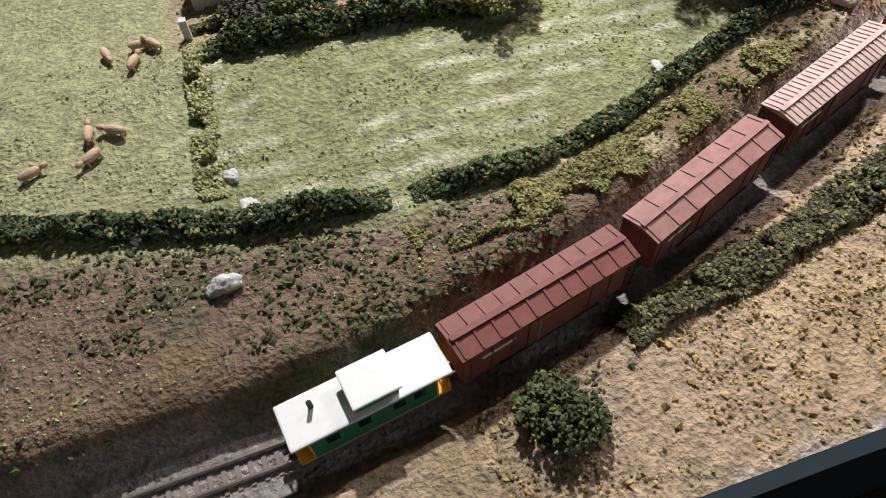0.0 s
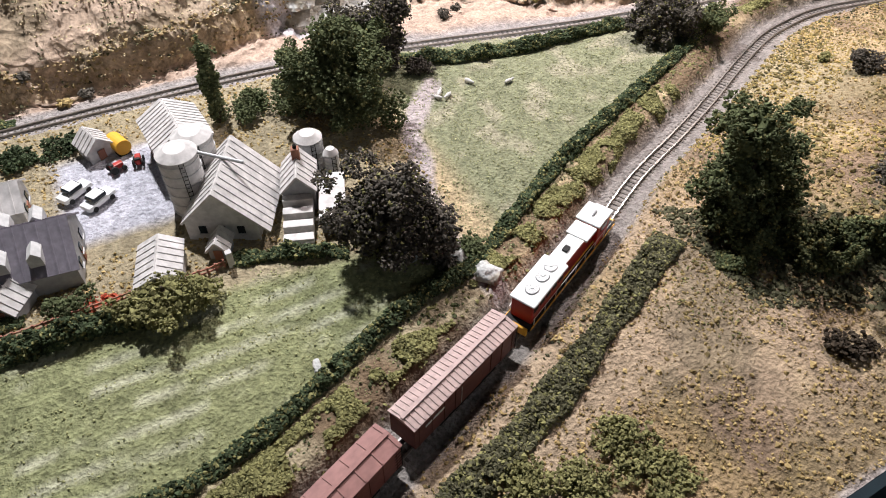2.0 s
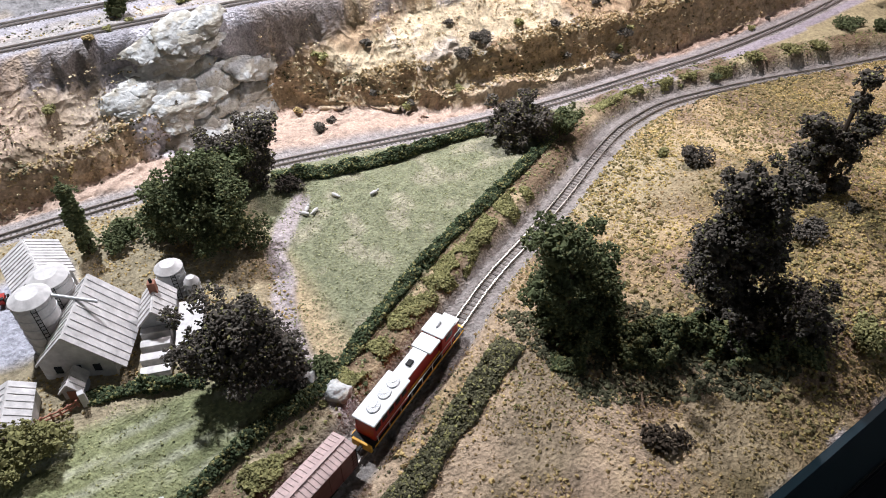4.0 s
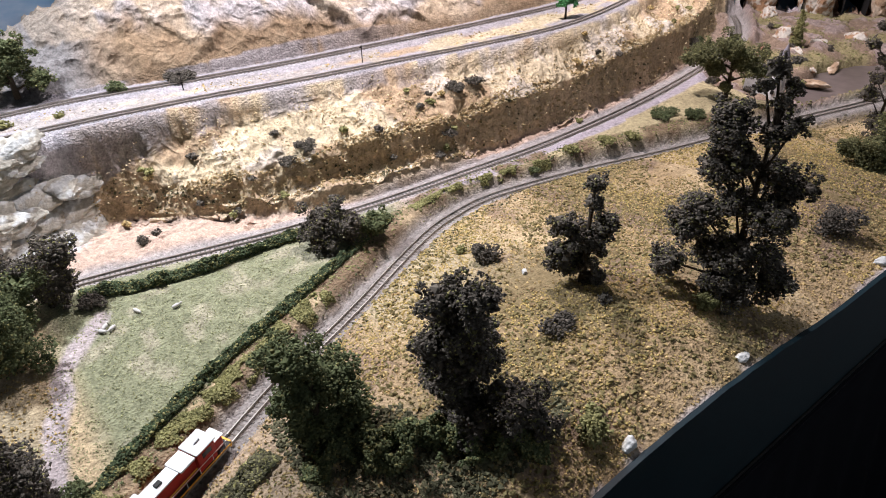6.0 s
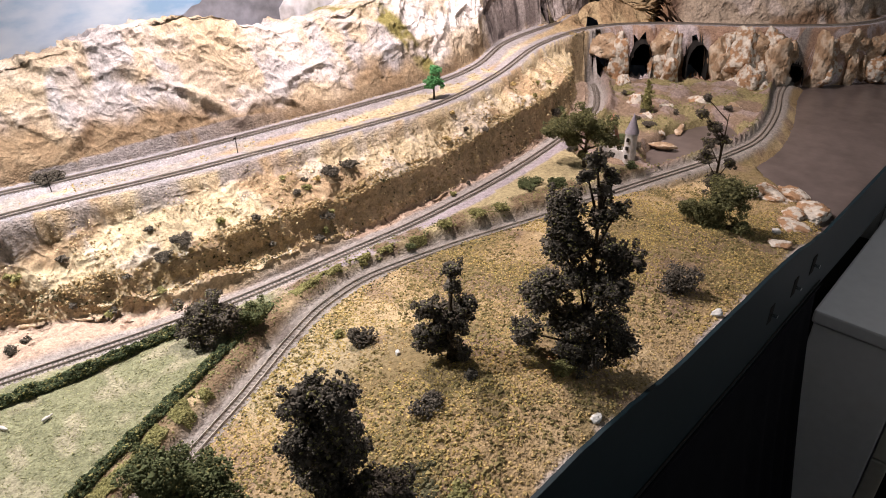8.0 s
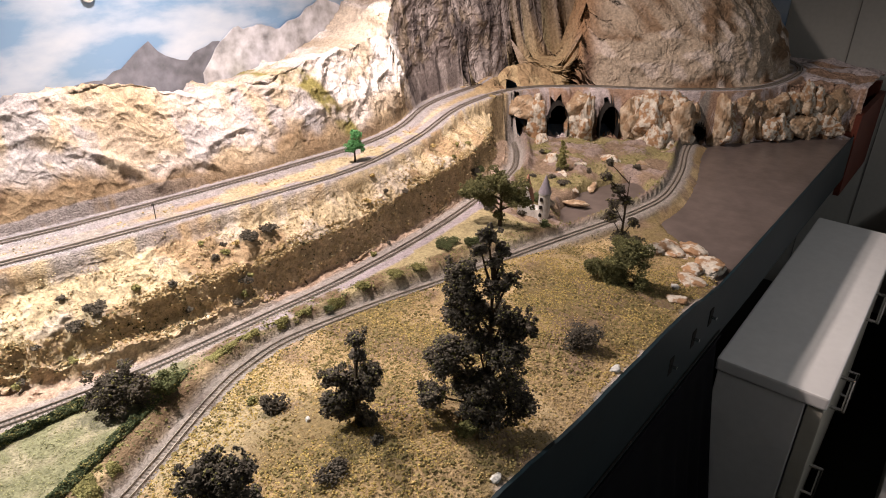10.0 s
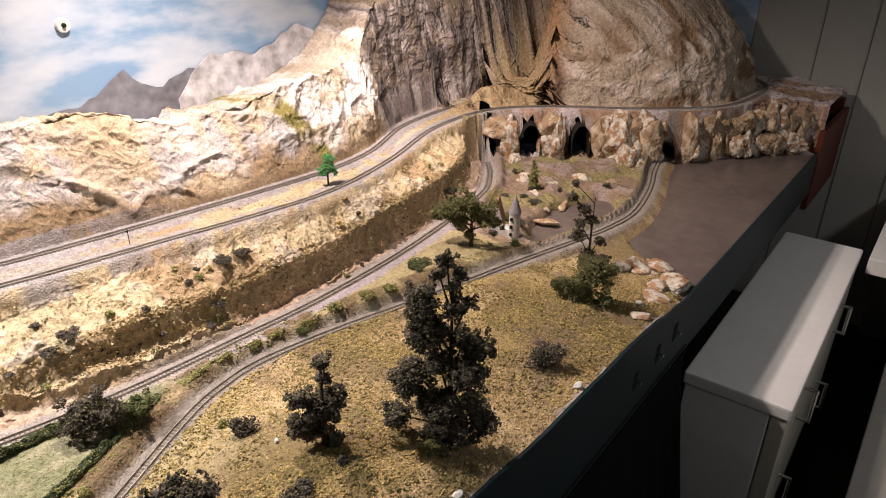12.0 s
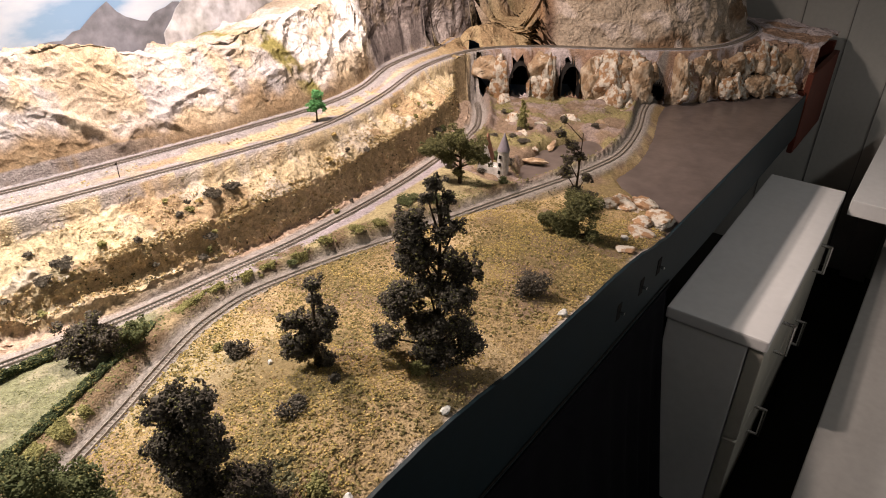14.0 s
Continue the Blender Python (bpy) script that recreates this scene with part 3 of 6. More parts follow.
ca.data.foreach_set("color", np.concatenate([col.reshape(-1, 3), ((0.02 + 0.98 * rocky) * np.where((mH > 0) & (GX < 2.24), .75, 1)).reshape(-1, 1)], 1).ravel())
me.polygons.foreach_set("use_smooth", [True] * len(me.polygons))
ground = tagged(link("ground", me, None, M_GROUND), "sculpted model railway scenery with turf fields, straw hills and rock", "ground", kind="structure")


# ---- track ----
def frames_along(line, gap, start=0.0, end=99.0):
    d = np.r_[0, np.cumsum(np.hypot(*np.diff(line[:, :2], axis=0).T))]
    for s in np.arange(max(start, 0), min(end, d[-1]), gap):
        p = [np.interp(s, d, line[:, k]) for k in range(3)]
        q = [np.interp(min(s + 0.01, d[-1]), d, line[:, k]) - np.interp(max(s - 0.01, 0), d, line[:, k]) for k in range(2)]
        yield s, p, math.atan2(q[1], q[0])


def track(name, line, label, loose=(0, 0)):
    root = empty(name, Matrix(), label, "railway track", kind="structure")
    gauge = 0.0125
    for sgn in (-1, 1):
        V, F = [], []
        prof = ((-.0009, 0), (.0009, 0), (.0004, .0008), (.0007, .002), (.0007, .003), (-.0007, .003), (-.0007, .002), (-.0004, .0008))
        for _, p, a in frames_along(line, 0.012):
            nx, ny = -math.sin(a), math.cos(a)
            for o, z in prof:
                k = sgn * gauge / 2 + o
                V.append((p[0] + nx * k, p[1] + ny * k, p[2] + .001 + z))
        n = len(prof)
        for i in range(len(V) // n - 1):
            for k in range(n):
                F.append((i * n + k, i * n + (k + 1) % n, (i + 1) * n + (k + 1) % n, (i + 1) * n + k))
        link("rail", mesh_of("rail", V, F), root, M_RAIL)
    bm = box(bmesh.new(), -.0013, .0013, -.0108, .0108, -.001, .0012)
    tie = bpy.data.meshes.new("tie")
    bm.to_mesh(tie)
    bm.free()
    tie.materials.append(M_TIE)
    rest_v, rest_f = [], []
    base = np.array([v.co for v in tie.vertices])
    polys = [tuple(p.vertices) for p in tie.polygons]
    for s, p, a in frames_along(line, 0.0075):
        if loose[0] < p[0] < loose[1]:
            ob = new("tie", tie)
            ob.parent = root
            ob.matrix_basis = pose(p[0], p[1], p[2], 0, 0, math.degrees(a) + random.uniform(-1.5, 1.5))
        else:
            k = len(rest_v)
            c, s_ = math.cos(a), math.sin(a)
            rest_v += [(p[0] + c * x - s_ * y, p[1] + s_ * x + c * y, p[2] + z) for x, y, z in base]
            rest_f += [tuple(k + i for i in f) for f in polys]
    link("ties", mesh_of("ties", rest_v, rest_f), root, M_TIE)["kind"] = "stuff"
    return root


track("track_cutting", A, "single track with nickel rails curving through a cutting", (0.3, 1.9))
track("track_low", B, "straight low track with nickel rails on grey ballast")
track("track_upper_outer", C, "upper track with nickel rails on a ledge")
track("track_upper_inner", D, "upper track with nickel rails under the rock hill")

# ---- room ----
def slab(name, x0, x1, y0, y1, z0, z1, mat, label, category, bevel=0.0):
    ob = part(name, box(bmesh.new(), x0, x1, y0, y1, z0, z1, bevel), mat)
    return tagged(ob, label, category, kind="structure")


slab("floor", -2.5, 6.0, -3.0, 1.6, -0.1, 0.0, M_FLOOR, "dark carpeted floor of the aisle", "floor")
slab("ceiling", -2.5, 6.0, -3.0, 1.6, 2.5, 2.6, M_CEIL, "plain grey ceiling over the layout", "ceiling")
slab("wall_west", -2.6, -2.5, -3.0, 1.6, 0, 2.5, M_WALL, "plain grey wall", "wall")
slab("wall_south", -2.5, 6.0, -3.1, -3.0, 0, 2.5, M_WALL, "plain grey wall across the aisle", "wall")
fx = np.linspace(-.62, 3.62, 180)
f_top = np.maximum([zt(x, 0.0) for x in fx], .966) + .0015
f_out = .0045 + .004 * (vnoise(fx, fx * 0, 3, 5) - .5)
V, F = [], []
for x, z, o in zip(fx, f_top, f_out):
    V += [(x, -.0005, z), (x, -o - .003, z), (x, -o - .006, .80), (x, -.0005, .80)]
for k in range(len(fx) - 1):
    F += [tuple(4 * k + q for q in (a, b, b + 4, a + 4)) for a, b in ((0, 1), (1, 2), (2, 3))]
tagged(link("fascia", mesh_of("fascia", V, F), None, M_FASCIA), "dark blue-green painted fascia board following the scenery's edge", "fascia", kind="structure")
M_CLOTH = material("black_cloth", (0.006, 0.006, 0.008), 0.95, grain=700, amount=0.3, big=12, spec=0.1)
V, F = [], []
sx_ = np.linspace(-.62, 2.215, 260)
for x in sx_:
    for k in range(9):
        u = k / 8
        V.append((x, -.004 - .118 * u ** 1.2 + .012 * u * math.sin(x * 61 + 2 * math.sin(x * 9)), .80 - .795 * u))
for a in range(len(sx_) - 1):
    F += [(9 * a + k, 9 * a + k + 1, 9 * a + k + 10, 9 * a + k + 9) for k in range(8)]
skirt = link("cloth_skirt", mesh_of("cloth_skirt", V, F), None, M_CLOTH)
skirt.modifiers.new("thickness", "SOLIDIFY").thickness = .002
for p in skirt.data.polygons:
    p.use_smooth = True
hem = part("hem", box(bmesh.new(), -.62, 2.215, -.0135, -.0115, .79, .799), M_CLOTH, skirt)
tagged(skirt, "black cloth skirt hanging in folds below the fascia", "curtain")
slab("water", 2.0, 3.72, 0.004, 0.62, 0.90, 0.953, M_WATER, "murky brown lake with a dull sheen", "water")

# ---- end wall, backdrop, tray, cabinets ----
M_BACK = bpy.data.materials.new("painted_sky")
M_BACK.use_nodes = True
_n, _l = M_BACK.node_tree.nodes, M_BACK.node_tree.links
_b = _n["Principled BSDF"]
_b.inputs["Roughness"].default_value = 0.75
_c = _n.new("ShaderNodeTexCoord")
_m = _n.new("ShaderNodeMapping")
_m.inputs["Scale"].default_value = (1.3, 1.3, 3.4)
_t = _n.new("ShaderNodeTexNoise")
_t.inputs["Scale"].default_value, _t.inputs["Detail"].default_value, _t.inputs["Roughness"].default_value = 2.6, 6, 0.55
_r = _n.new("ShaderNodeValToRGB")
for e, (p, c) in zip((_r.color_ramp.elements[0], _r.color_ramp.elements[1], _r.color_ramp.elements.new(0.5)), ((0.38, (0.22, 0.38, 0.60, 1)), (0.62, (0.74, 0.75, 0.77, 1)), (0.5, (0.45, 0.56, 0.71, 1)))):
    e.position, e.color = p, c
_l.new(_c.outputs["Object"], _m.inputs[0])
_l.new(_m.outputs[0], _t.inputs["Vector"])
_l.new(_t.outputs["Fac"], _r.inputs[0])
_l.new(_r.outputs[0], _b.inputs["Base Color"])
slab("backdrop", -2.5, 4.2, 1.36, 1.41, 0, 2.5, M_BACK, "painted sky backdrop with soft white clouds", "backdrop")
slab("backdrop_end", 4.2, 4.24, 0.46, 1.41, 0, 2.5, M_BACK, "painted sky board at the end of the layout", "backdrop")
end = slab("wall_east", 4.2, 4.3, -3.0, 0.457, 0, 2.5, M_WALL, "grey tongue-and-groove panelled wall", "wall")
M_GROOVE = material("wall_groove", (0.16, 0.16, 0.155), 0.8)
for k in range(14):
    part("groove", box(bmesh.new(), 4.196, 4.2005, 0.178 - 0.2 * k - 0.003, 0.178 - 0.2 * k, 0.02, 2.48), M_GROOVE, end)
nail = empty("wall_hook", pose(1.48, 1.357, 1.526, 90), "round steel hook plate screwed to the sky backdrop", "hook")
part("plate", cyl(bmesh.new(), .018, .016, 0, .006), M_CAB, nail)
part("screw", cyl(bmesh.new(), .006, .004, .006, .012), M_DARK, nail)

M_PMOUNT = material("painted_mountain", (0.20, 0.21, 0.25), 0.8, grain=40, amount=0.55, big=9)
M_PSNOW = material("painted_snow_peak", (0.54, 0.55, 0.60), 0.8, grain=38, amount=0.7, big=14)


def painted_range(name, pts, y, mat, label):
    V, F = [], []
    xs = np.linspace(pts[0][0], pts[-1][0], 90)
    zs = np.interp(xs, [p[0] for p in pts], [p[1] for p in pts]) + (fbm(xs, xs * 0, 40, 3) - .5) * 0.03
    for x, z in zip(xs, zs):
        V += [(x, y, 1.1), (x, y, z), (x, y + .002, 1.1), (x, y + .002, z)]
    for i in range(len(xs) - 1):
        k = 4 * i
        F += [(k, k + 4, k + 5, k + 1), (k + 1, k + 5, k + 7, k + 3)]
    ob = link(name, mesh_of(name, V, F), None, mat)
    return tagged(ob, label, "painted mountain", kind="structure")


painted_range("backdrop_mountain", [(1.36, 1.27), (1.505, 1.345), (1.553, 1.366), (1.604, 1.402), (1.644, 1.37), (1.704, 1.34), (1.75, 1.365), (1.80, 1.38), (1.85, 1.36), (1.95, 1.34), (2.1, 1.36), (3.2, 1.40)], 1.356, M_PMOUNT, "grey-blue mountain range painted on the backdrop")
painted_range("backdrop_peak", [(1.75, 1.30), (1.80, 1.36), (1.856, 1.402), (1.955, 1.412), (2.013, 1.388), (2.126, 1.427), (2.2, 1.472), (2.292, 1.42), (2.4, 1.42), (2.483, 1.475), (2.7, 1.45), (3.2, 1.40)], 1.353, M_PSNOW, "pale snowy peaks painted on the backdrop")
painted_range("backdrop_far_range", [(-.6, 1.2), (0.5, 1.15), (0.8, 1.2), (1.18, 1.30), (1.3, 1.32), (1.55, 1.33)], 1.3565, M_PMOUNT, "hazy blue hills painted on the backdrop")

tray = empty("layout_end_tray", pose(0, 0, 0), "dark red stained board tray closing the layout's end", "tray", kind="structure")
part("tray_floor", box(bmesh.new(), 3.63, 4.18, 0.0, 0.40, 0.96, 0.975), M_REDWOOD, tray)
part("tray_rim", box(bmesh.new(), 3.64, 4.18, -0.012, 0.010, 0.72, 1.045, .002), M_REDWOOD, tray)
part("tray_rim", box(bmesh.new(), 4.15, 4.19, 0.012, 0.42, 0.90, 1.085, .002), M_REDWOOD, tray)
part("tray_post", box(bmesh.new(), 3.90, 3.93, 0.03, 0.06, 0.976, 1.06, .002), M_REDWOOD, tray)
cab = empty("storage_cabinet", pose(2.238, -0.272, 0, 0, 0, .6), "grey enamelled low cabinet with bright bail handles, beside the layout", "cabinet")
part("cabinet_top", box(bmesh.new(), -.006, 1.13, -.003, .258, .684, .72, .006), M_CAB, cab)
part("carcass", box(bmesh.new(), 0, 1.124, .0425, .252, .05, .681, .003), M_CAB, cab)
part("plinth", box(bmesh.new(), .02, 1.10, .06, .24, .0, .049), M_DARK, cab)


def bail(parent, x, z):
    cu = bmesh.new()
    for a, b in (((x, -.002, z), (x, -.03, z)), ((x, -.03, z), (x, -.03, z - .1)), ((x, -.03, z - .1), (x, -.002, z - .1))):
        v = Vector(b) - Vector(a)
        m = Matrix.Translation((Vector(a) + Vector(b)) / 2) @ v.to_track_quat("Z", "Y").to_matrix().to_4x4()
        bmesh.ops.create_cone(cu, cap_ends=True, segments=10, radius1=.0055, radius2=.0055, depth=v.length + .006, matrix=m)
    part("handle", cu, M_METAL, parent, "bright bail handle")


for i, (a, b, hx) in enumerate(((0.002, 0.556, .24), (0.566, 1.122, 0.80))):
    for z0, z1, hz in ((.06, .37, .33), (.378, .678, .64)):
        door = part("drawer_front", box(bmesh.new(), a, b, .001, .039, z0, z1, .003), M_DRAWER, cab, "beige drawer front")
        bail(door, hx, hz)
low = empty("low_cabinet", pose(1.55, -1.1, 0), "grey low cabinet across the narrow aisle", "cabinet")
part("cabinet_top", box(bmesh.new(), -.005, 2.5, 0, .665, .42, .45, .004), M_DULLCAB, low)
part("carcass", box(bmesh.new(), 0, 2.49, .01, .645, .04, .418, .003), M_DULLCAB, low)
part("plinth", box(bmesh.new(), .03, 2.46, .03, .62, 0, .039), M_DARK, low)
bench = empty("workbench", pose(3.30, -.92, 0), "pale grey workbench with a thick top against the end wall", "workbench")
part("bench_top", box(bmesh.new(), 0, .885, 0, .63, .66, .72, .004), M_CAB, bench)
part("end_panel", box(bmesh.new(), .84, .87, .50, .61, 0, .659, .002), M_DULLCAB, bench)
strip = part("fascia_trim", box(bmesh.new(), -.62, 2.2, -.0125, -.0108, .812, .818), M_DARK)
tagged(strip, "thin dark seam along the fascia board", "trim", kind="structure")
for x, z in ((2.096, .904), (1.866, .898), (1.99, .90)):
    s_ = empty("fascia_switch", pose(x, -.006, z, 90), "small dark toggle switch on the fascia", "switch", "fascia switches")
    part("bezel", box(bmesh.new(), -.012, .012, -.022, .022, 0, .004, .002), M_DARK, s_)
    part("lever", cyl(bmesh.new(), .003, .004, .004, .016, n=8), M_METAL, s_)


# ---- foliage ----
OCT = np.array([(1, 0, 0), (-1, 0, 0), (0, 1, 0), (0, -1, 0), (0, 0, 1), (0, 0, -1)], float)
OCTF = np.array([(0, 2, 4), (2, 1, 4), (1, 3, 4), (3, 0, 4), (2, 0, 5), (1, 2, 5), (3, 1, 5), (0, 3, 5)])
TET = np.array([(1, 1, 1), (-1, -1, 1), (-1, 1, -1), (1, -1, -1)], float) * 0.8
TETF = np.array([(0, 2, 1), (0, 1, 3), (0, 3, 2), (1, 2, 3)])


def clumps(name, pts, sizes, mat, parent, seed=0, shape="oct", flat=0.8):
    """One crumbly mesh of many small tufts."""
    rs = np.random.RandomState(seed)
    base, fc = (OCT, OCTF) if shape == "oct" else (TET, TETF)
    n, k = len(pts), len(base)
    q = rs.normal(size=(n, 4))
    q /= np.linalg.norm(q, axis=1)[:, None]
    w, x, y, z = q.T
    R = np.stack([1 - 2 * (y * y + z * z), 2 * (x * y - z * w), 2 * (x * z + y * w), 2 * (x * y + z * w), 1 - 2 * (x * x + z * z), 2 * (y * z - x * w), 2 * (x * z - y * w), 2 * (y * z + x * w), 1 - 2 * (x * x + y * y)], -1).reshape(n, 3, 3)
    b = base[None] * rs.uniform(0.5, 1.4, (n, k, 1)) * np.asarray(sizes)[:, None, None]
    V = np.einsum("nij,nkj->nki", R, b)
    V[..., 2] *= flat
    V += np.asarray(pts)[:, None]
    F = (fc[None] + (np.arange(n) * k)[:, None, None]).reshape(-1, 3)
    return link(name, mesh_of(name, V.reshape(-1, 3), F), parent, mat)


def blob_points(blobs, density, rs, hollow=0.35):
    out = []
    for x, y, z, rx, rz in blobs:
        n = int(density * rx * (rx + rz) * 0.5)
        d = rs.normal(size=(n, 3))
        d /= np.linalg.norm(d, axis=1)[:, None]
        r = rs.uniform(hollow, 1, n) ** 0.5 * (0.8 + 0.35 * rs.rand(n))
        out.append(np.array([x, y, z]) + d * r[:, None] * np.array([rx, rx, rz]))
    return np.concatenate(out)


def limb(bm, a, b, r0, r1):
    v = Vector(b) - Vector(a)
    m = Matrix.Translation((Vector(a) + Vector(b)) / 2) @ v.to_track_quat("Z", "Y").to_matrix().to_4x4()
    bmesh.ops.create_cone(bm, cap_ends=True, segments=7, radius1=r0, radius2=r1, depth=v.length, matrix=m)


def tree(x, y, height, blobs, mat, label, seed, size=0.0024, density=1500000, name="tree", lean=(0, 0), trunk=0.006, z=None):
    """Blobs: (dx, dy, part of the height, radius, half height)."""
    rs = np.random.RandomState(seed)
    z0 = (zt(x, y) if z is None else z) - 0.004
    root = empty(name, pose(x, y, z0), label, "tree" if name == "tree" else name.split("_")[-1])
    bm = bmesh.new()
    top = (lean[0], lean[1], height * 0.85)
    limb(bm, (0, 0, -.004), (lean[0] * .5, lean[1] * .5, height * .45), trunk, trunk * .6)
    limb(bm, (lean[0] * .5, lean[1] * .5, height * .44), top, trunk * .6, trunk * .2)
    real = []
    for dx, dy, f, r, rz in blobs:
        real.append((dx, dy, f * height, r, rz))
        f0 = max(f - 0.2, 0.1)
        limb(bm, (lean[0] * f0, lean[1] * f0, f0 * height), (dx, dy, f * height), trunk * .4, trunk * .15)
    part("trunk", bm, M_BARK, root)
    # uneven smaller lobes round each mass
    extra = []
    for bx, by, bz, r, rz in real:
        for _ in range(7):
            a, e, far = rs.uniform(0, 6.28), rs.uniform(-1, 1.1), rs.uniform(.55, 1.1)
            extra.append((bx + math.cos(a) * r * far, by + math.sin(a) * r * far, bz + e * rz, r * rs.uniform(.2, .42), rz * rs.uniform(.25, .45)))
    P = blob_points([(a, b, c, d * .92, e * .92) for a, b, c, d, e in real] + extra, density, rs)
    gap = np.array([noise.noise(Vector(p) * 55 + Vector((seed, 0, 0))) for p in P])
    P = P[(P[:, 2] > 0.004) & (gap > -0.36)]
    S_ = rs.uniform(.3, 1.25, len(P)) * size * .85
    # a dense heart behind the outer leaves
    heart = blob_points([(a, b, c, d * .72, e * .72) for a, b, c, d, e in real], density * .30, rs, .05)
    heart = heart[heart[:, 2] > 0.008]
    P = np.concatenate([P, heart])
    S_ = np.concatenate([S_, rs.uniform(.8, 1.5, len(heart)) * size * 1.6])
    pale = rs.rand(len(P)) < 0.14
    clumps("crown", P[~pale], S_[~pale], mat, root, seed)
    clumps("pale_leaves", P[pale], S_[pale] * .8, M_OLIVE if mat is not M_BRIGHT else M_BRIGHT, root, seed + 1)
    return root


def bush(x, y, r, h, mat, label, seed, group="bushes", z=None, size=0.0022):
    rs = np.random.RandomState(seed)
    z0 = (zt(x, y) if z is None else z)
    root = empty("bush", pose(x, y, z0), label, "bush", group)
    blobs = [(0, 0, h * .4, r * .8, h * .5)] + [(rs.uniform(-.7, .7) * r, rs.uniform(-.7, .7) * r, h * rs.uniform(.2, .6), r * .45, h * .35) for _ in range(5)]
    P = blob_points(blobs, 800000, rs, 0.2)
    P = P[P[:, 2] > -0.004]
    clumps("leaves", P, rs.uniform(.5, 1.2, len(P)) * size, mat, root, seed)
    return root


def hedge(pts, w, h, mat, label, seed, size=0.0021, density=1.35e6, solid=False):
    rs = np.random.RandomState(seed)
    line = curve_through([(a, b, 0) for a, b in pts], 8)
    d = np.r_[0, np.cumsum(np.hypot(*np.diff(line[:, :2], axis=0).T))]
    n = int(density * d[-1] * w)
    s = rs.uniform(0, d[-1], n)
    x, y = np.interp(s, d, line[:, 0]), np.interp(s, d, line[:, 1])
    gy_, gx_ = np.interp(s + .004, d, line[:, 1]) - np.interp(s - .004, d, line[:, 1]), np.interp(s + .004, d, line[:, 0]) - np.interp(s - .004, d, line[:, 0])
    L_ = np.hypot(gx_, gy_) + 1e-9
    o = rs.uniform(-1, 1, n) * w / 2 * (0.7 + 0.6 * vnoise(x, y, 40, seed))
    t = rs.uniform(0, 1, n) ** 0.7
    x, y = x - gy_ / L_ * o, y + gx_ / L_ * o
    end_ = smooth(np.minimum(s, d[-1] - s) / 0.035, 0.0, 1.0) * 0.8 + 0.2
    hh = h * end_ * (0.1 + 0.8 * vnoise(x, y, 45, seed + 3) + 0.7 * vnoise(x, y, 130, seed + 4))
    z = np.array([zt(a, b) for a, b in zip(x, y)]) + t * hh * np.sqrt(np.clip(1 - (2 * o / w / 1.3) ** 2, 0.1, 1))
    ok = (vnoise(x, y, 60, seed + 5) > (0.5 if h <= .007 else 0.28)) & (vnoise(x, y, 22, seed + 6) > 0.16)
    if solid:
        ok = vnoise(x, y, 70, seed + 5) > 0.13
    x, y, z = x[ok], y[ok], z[ok]
    root = empty("hedge", pose(0, 0, 0), label, "hedge", "hedges")
    odd = rs.rand(len(x)) < 0.22
    P = np.stack([x, y, z], 1)
    S_ = rs.uniform(.4, 1.2, len(x)) * size
    clumps("leaves", P[~odd], S_[~odd], mat, root, seed)
    clumps("dry_leaves", P[odd], S_[odd], M_OLIVE, root, seed + 1)
    return root


hedge([(-.5, .33), (-.2, .30), (-.056, .283), (.1, .237), (.195, .224)], .018, .014, M_HEDGE, "low dark hedge along the bank of the field", 1, solid=True)
hedge([(.21, .222), (.3, .226), (.373, .248), (.451, .283), (.53, .31), (.575, .318), (.618, .338)], .015, .011, M_HEDGE, "dark green hedge between the striped field and the cutting", 2, solid=True)
hedge([(.618, .338), (.70, .385), (.777, .427), (.85, .458), (.921, .486), (1.04, .537), (1.13, .575), (1.16, .59)], .016, .011, M_HEDGE, "continuous clipped dark hedge edging the sheep pasture", 3, solid=True)
hedge([(.69, .692), (.74, .665), (.79, .648), (.917, .64), (1.03, .634)], .022, .016, M_HEDGE, "bushy hedge between the sheep pasture and the low track", 4, solid=True)
hedge([(.096, .412), (.16, .408), (.23, .403), (.305, .396)], .022, .018, M_HEDGE, "square-cut garden hedge above the striped field", 5, solid=True)
hedge([(.09, .452), (.15, .447), (.21, .446)], .016, .014, M_HEDGE, "short hedge behind the garden border", 6)
hedge([(.388, .437), (.44, .42), (.495, .398)], .016, .014, M_HEDGE, "low hedge in front of the cottage", 7, solid=True)
hedge([(.092, .43), (.09, .35), (.088, .265)], .016, .008, M_GRASS, "low grassy field divider", 8)
hedge([(.30, .10), (.409, .117), (.517, .147), (.585, .172), (.694, .222), (.78, .262)], 0.028, .009, M_SCRUB, "ragged hedge between the cutting and the straw field", 9, solid=True)
hedge([(.80, .222), (.87, .168), (.93, .118), (1.0, .072)], .05, .030, M_FOLIAGE, "thick dark hedge across the slope", 10)
hedge([(.22, .80), (.1, .81), (-.1, .80)], .02, .016, M_HEDGE, "low hedge beside the low track", 11)
hedge([(.56, .30), (.66, .338), (.76, .385), (.9, .445), (1.0, .49)], .034, .005, M_OLIVE, "olive scrub on the bank of the cutting", 12, density=1100000)
hedge([(.2, .185), (.32, .20), (.44, .245), (.54, .285)], .034, .005, M_OLIVE, "olive scrub under the hedge", 13, density=1100000)
hedge([(1.2, .585), (1.3, .59), (1.42, .575), (1.5, .555)], .014, .006, M_OLIVE, "thin olive scrub between two tracks", 14, density=1000000)

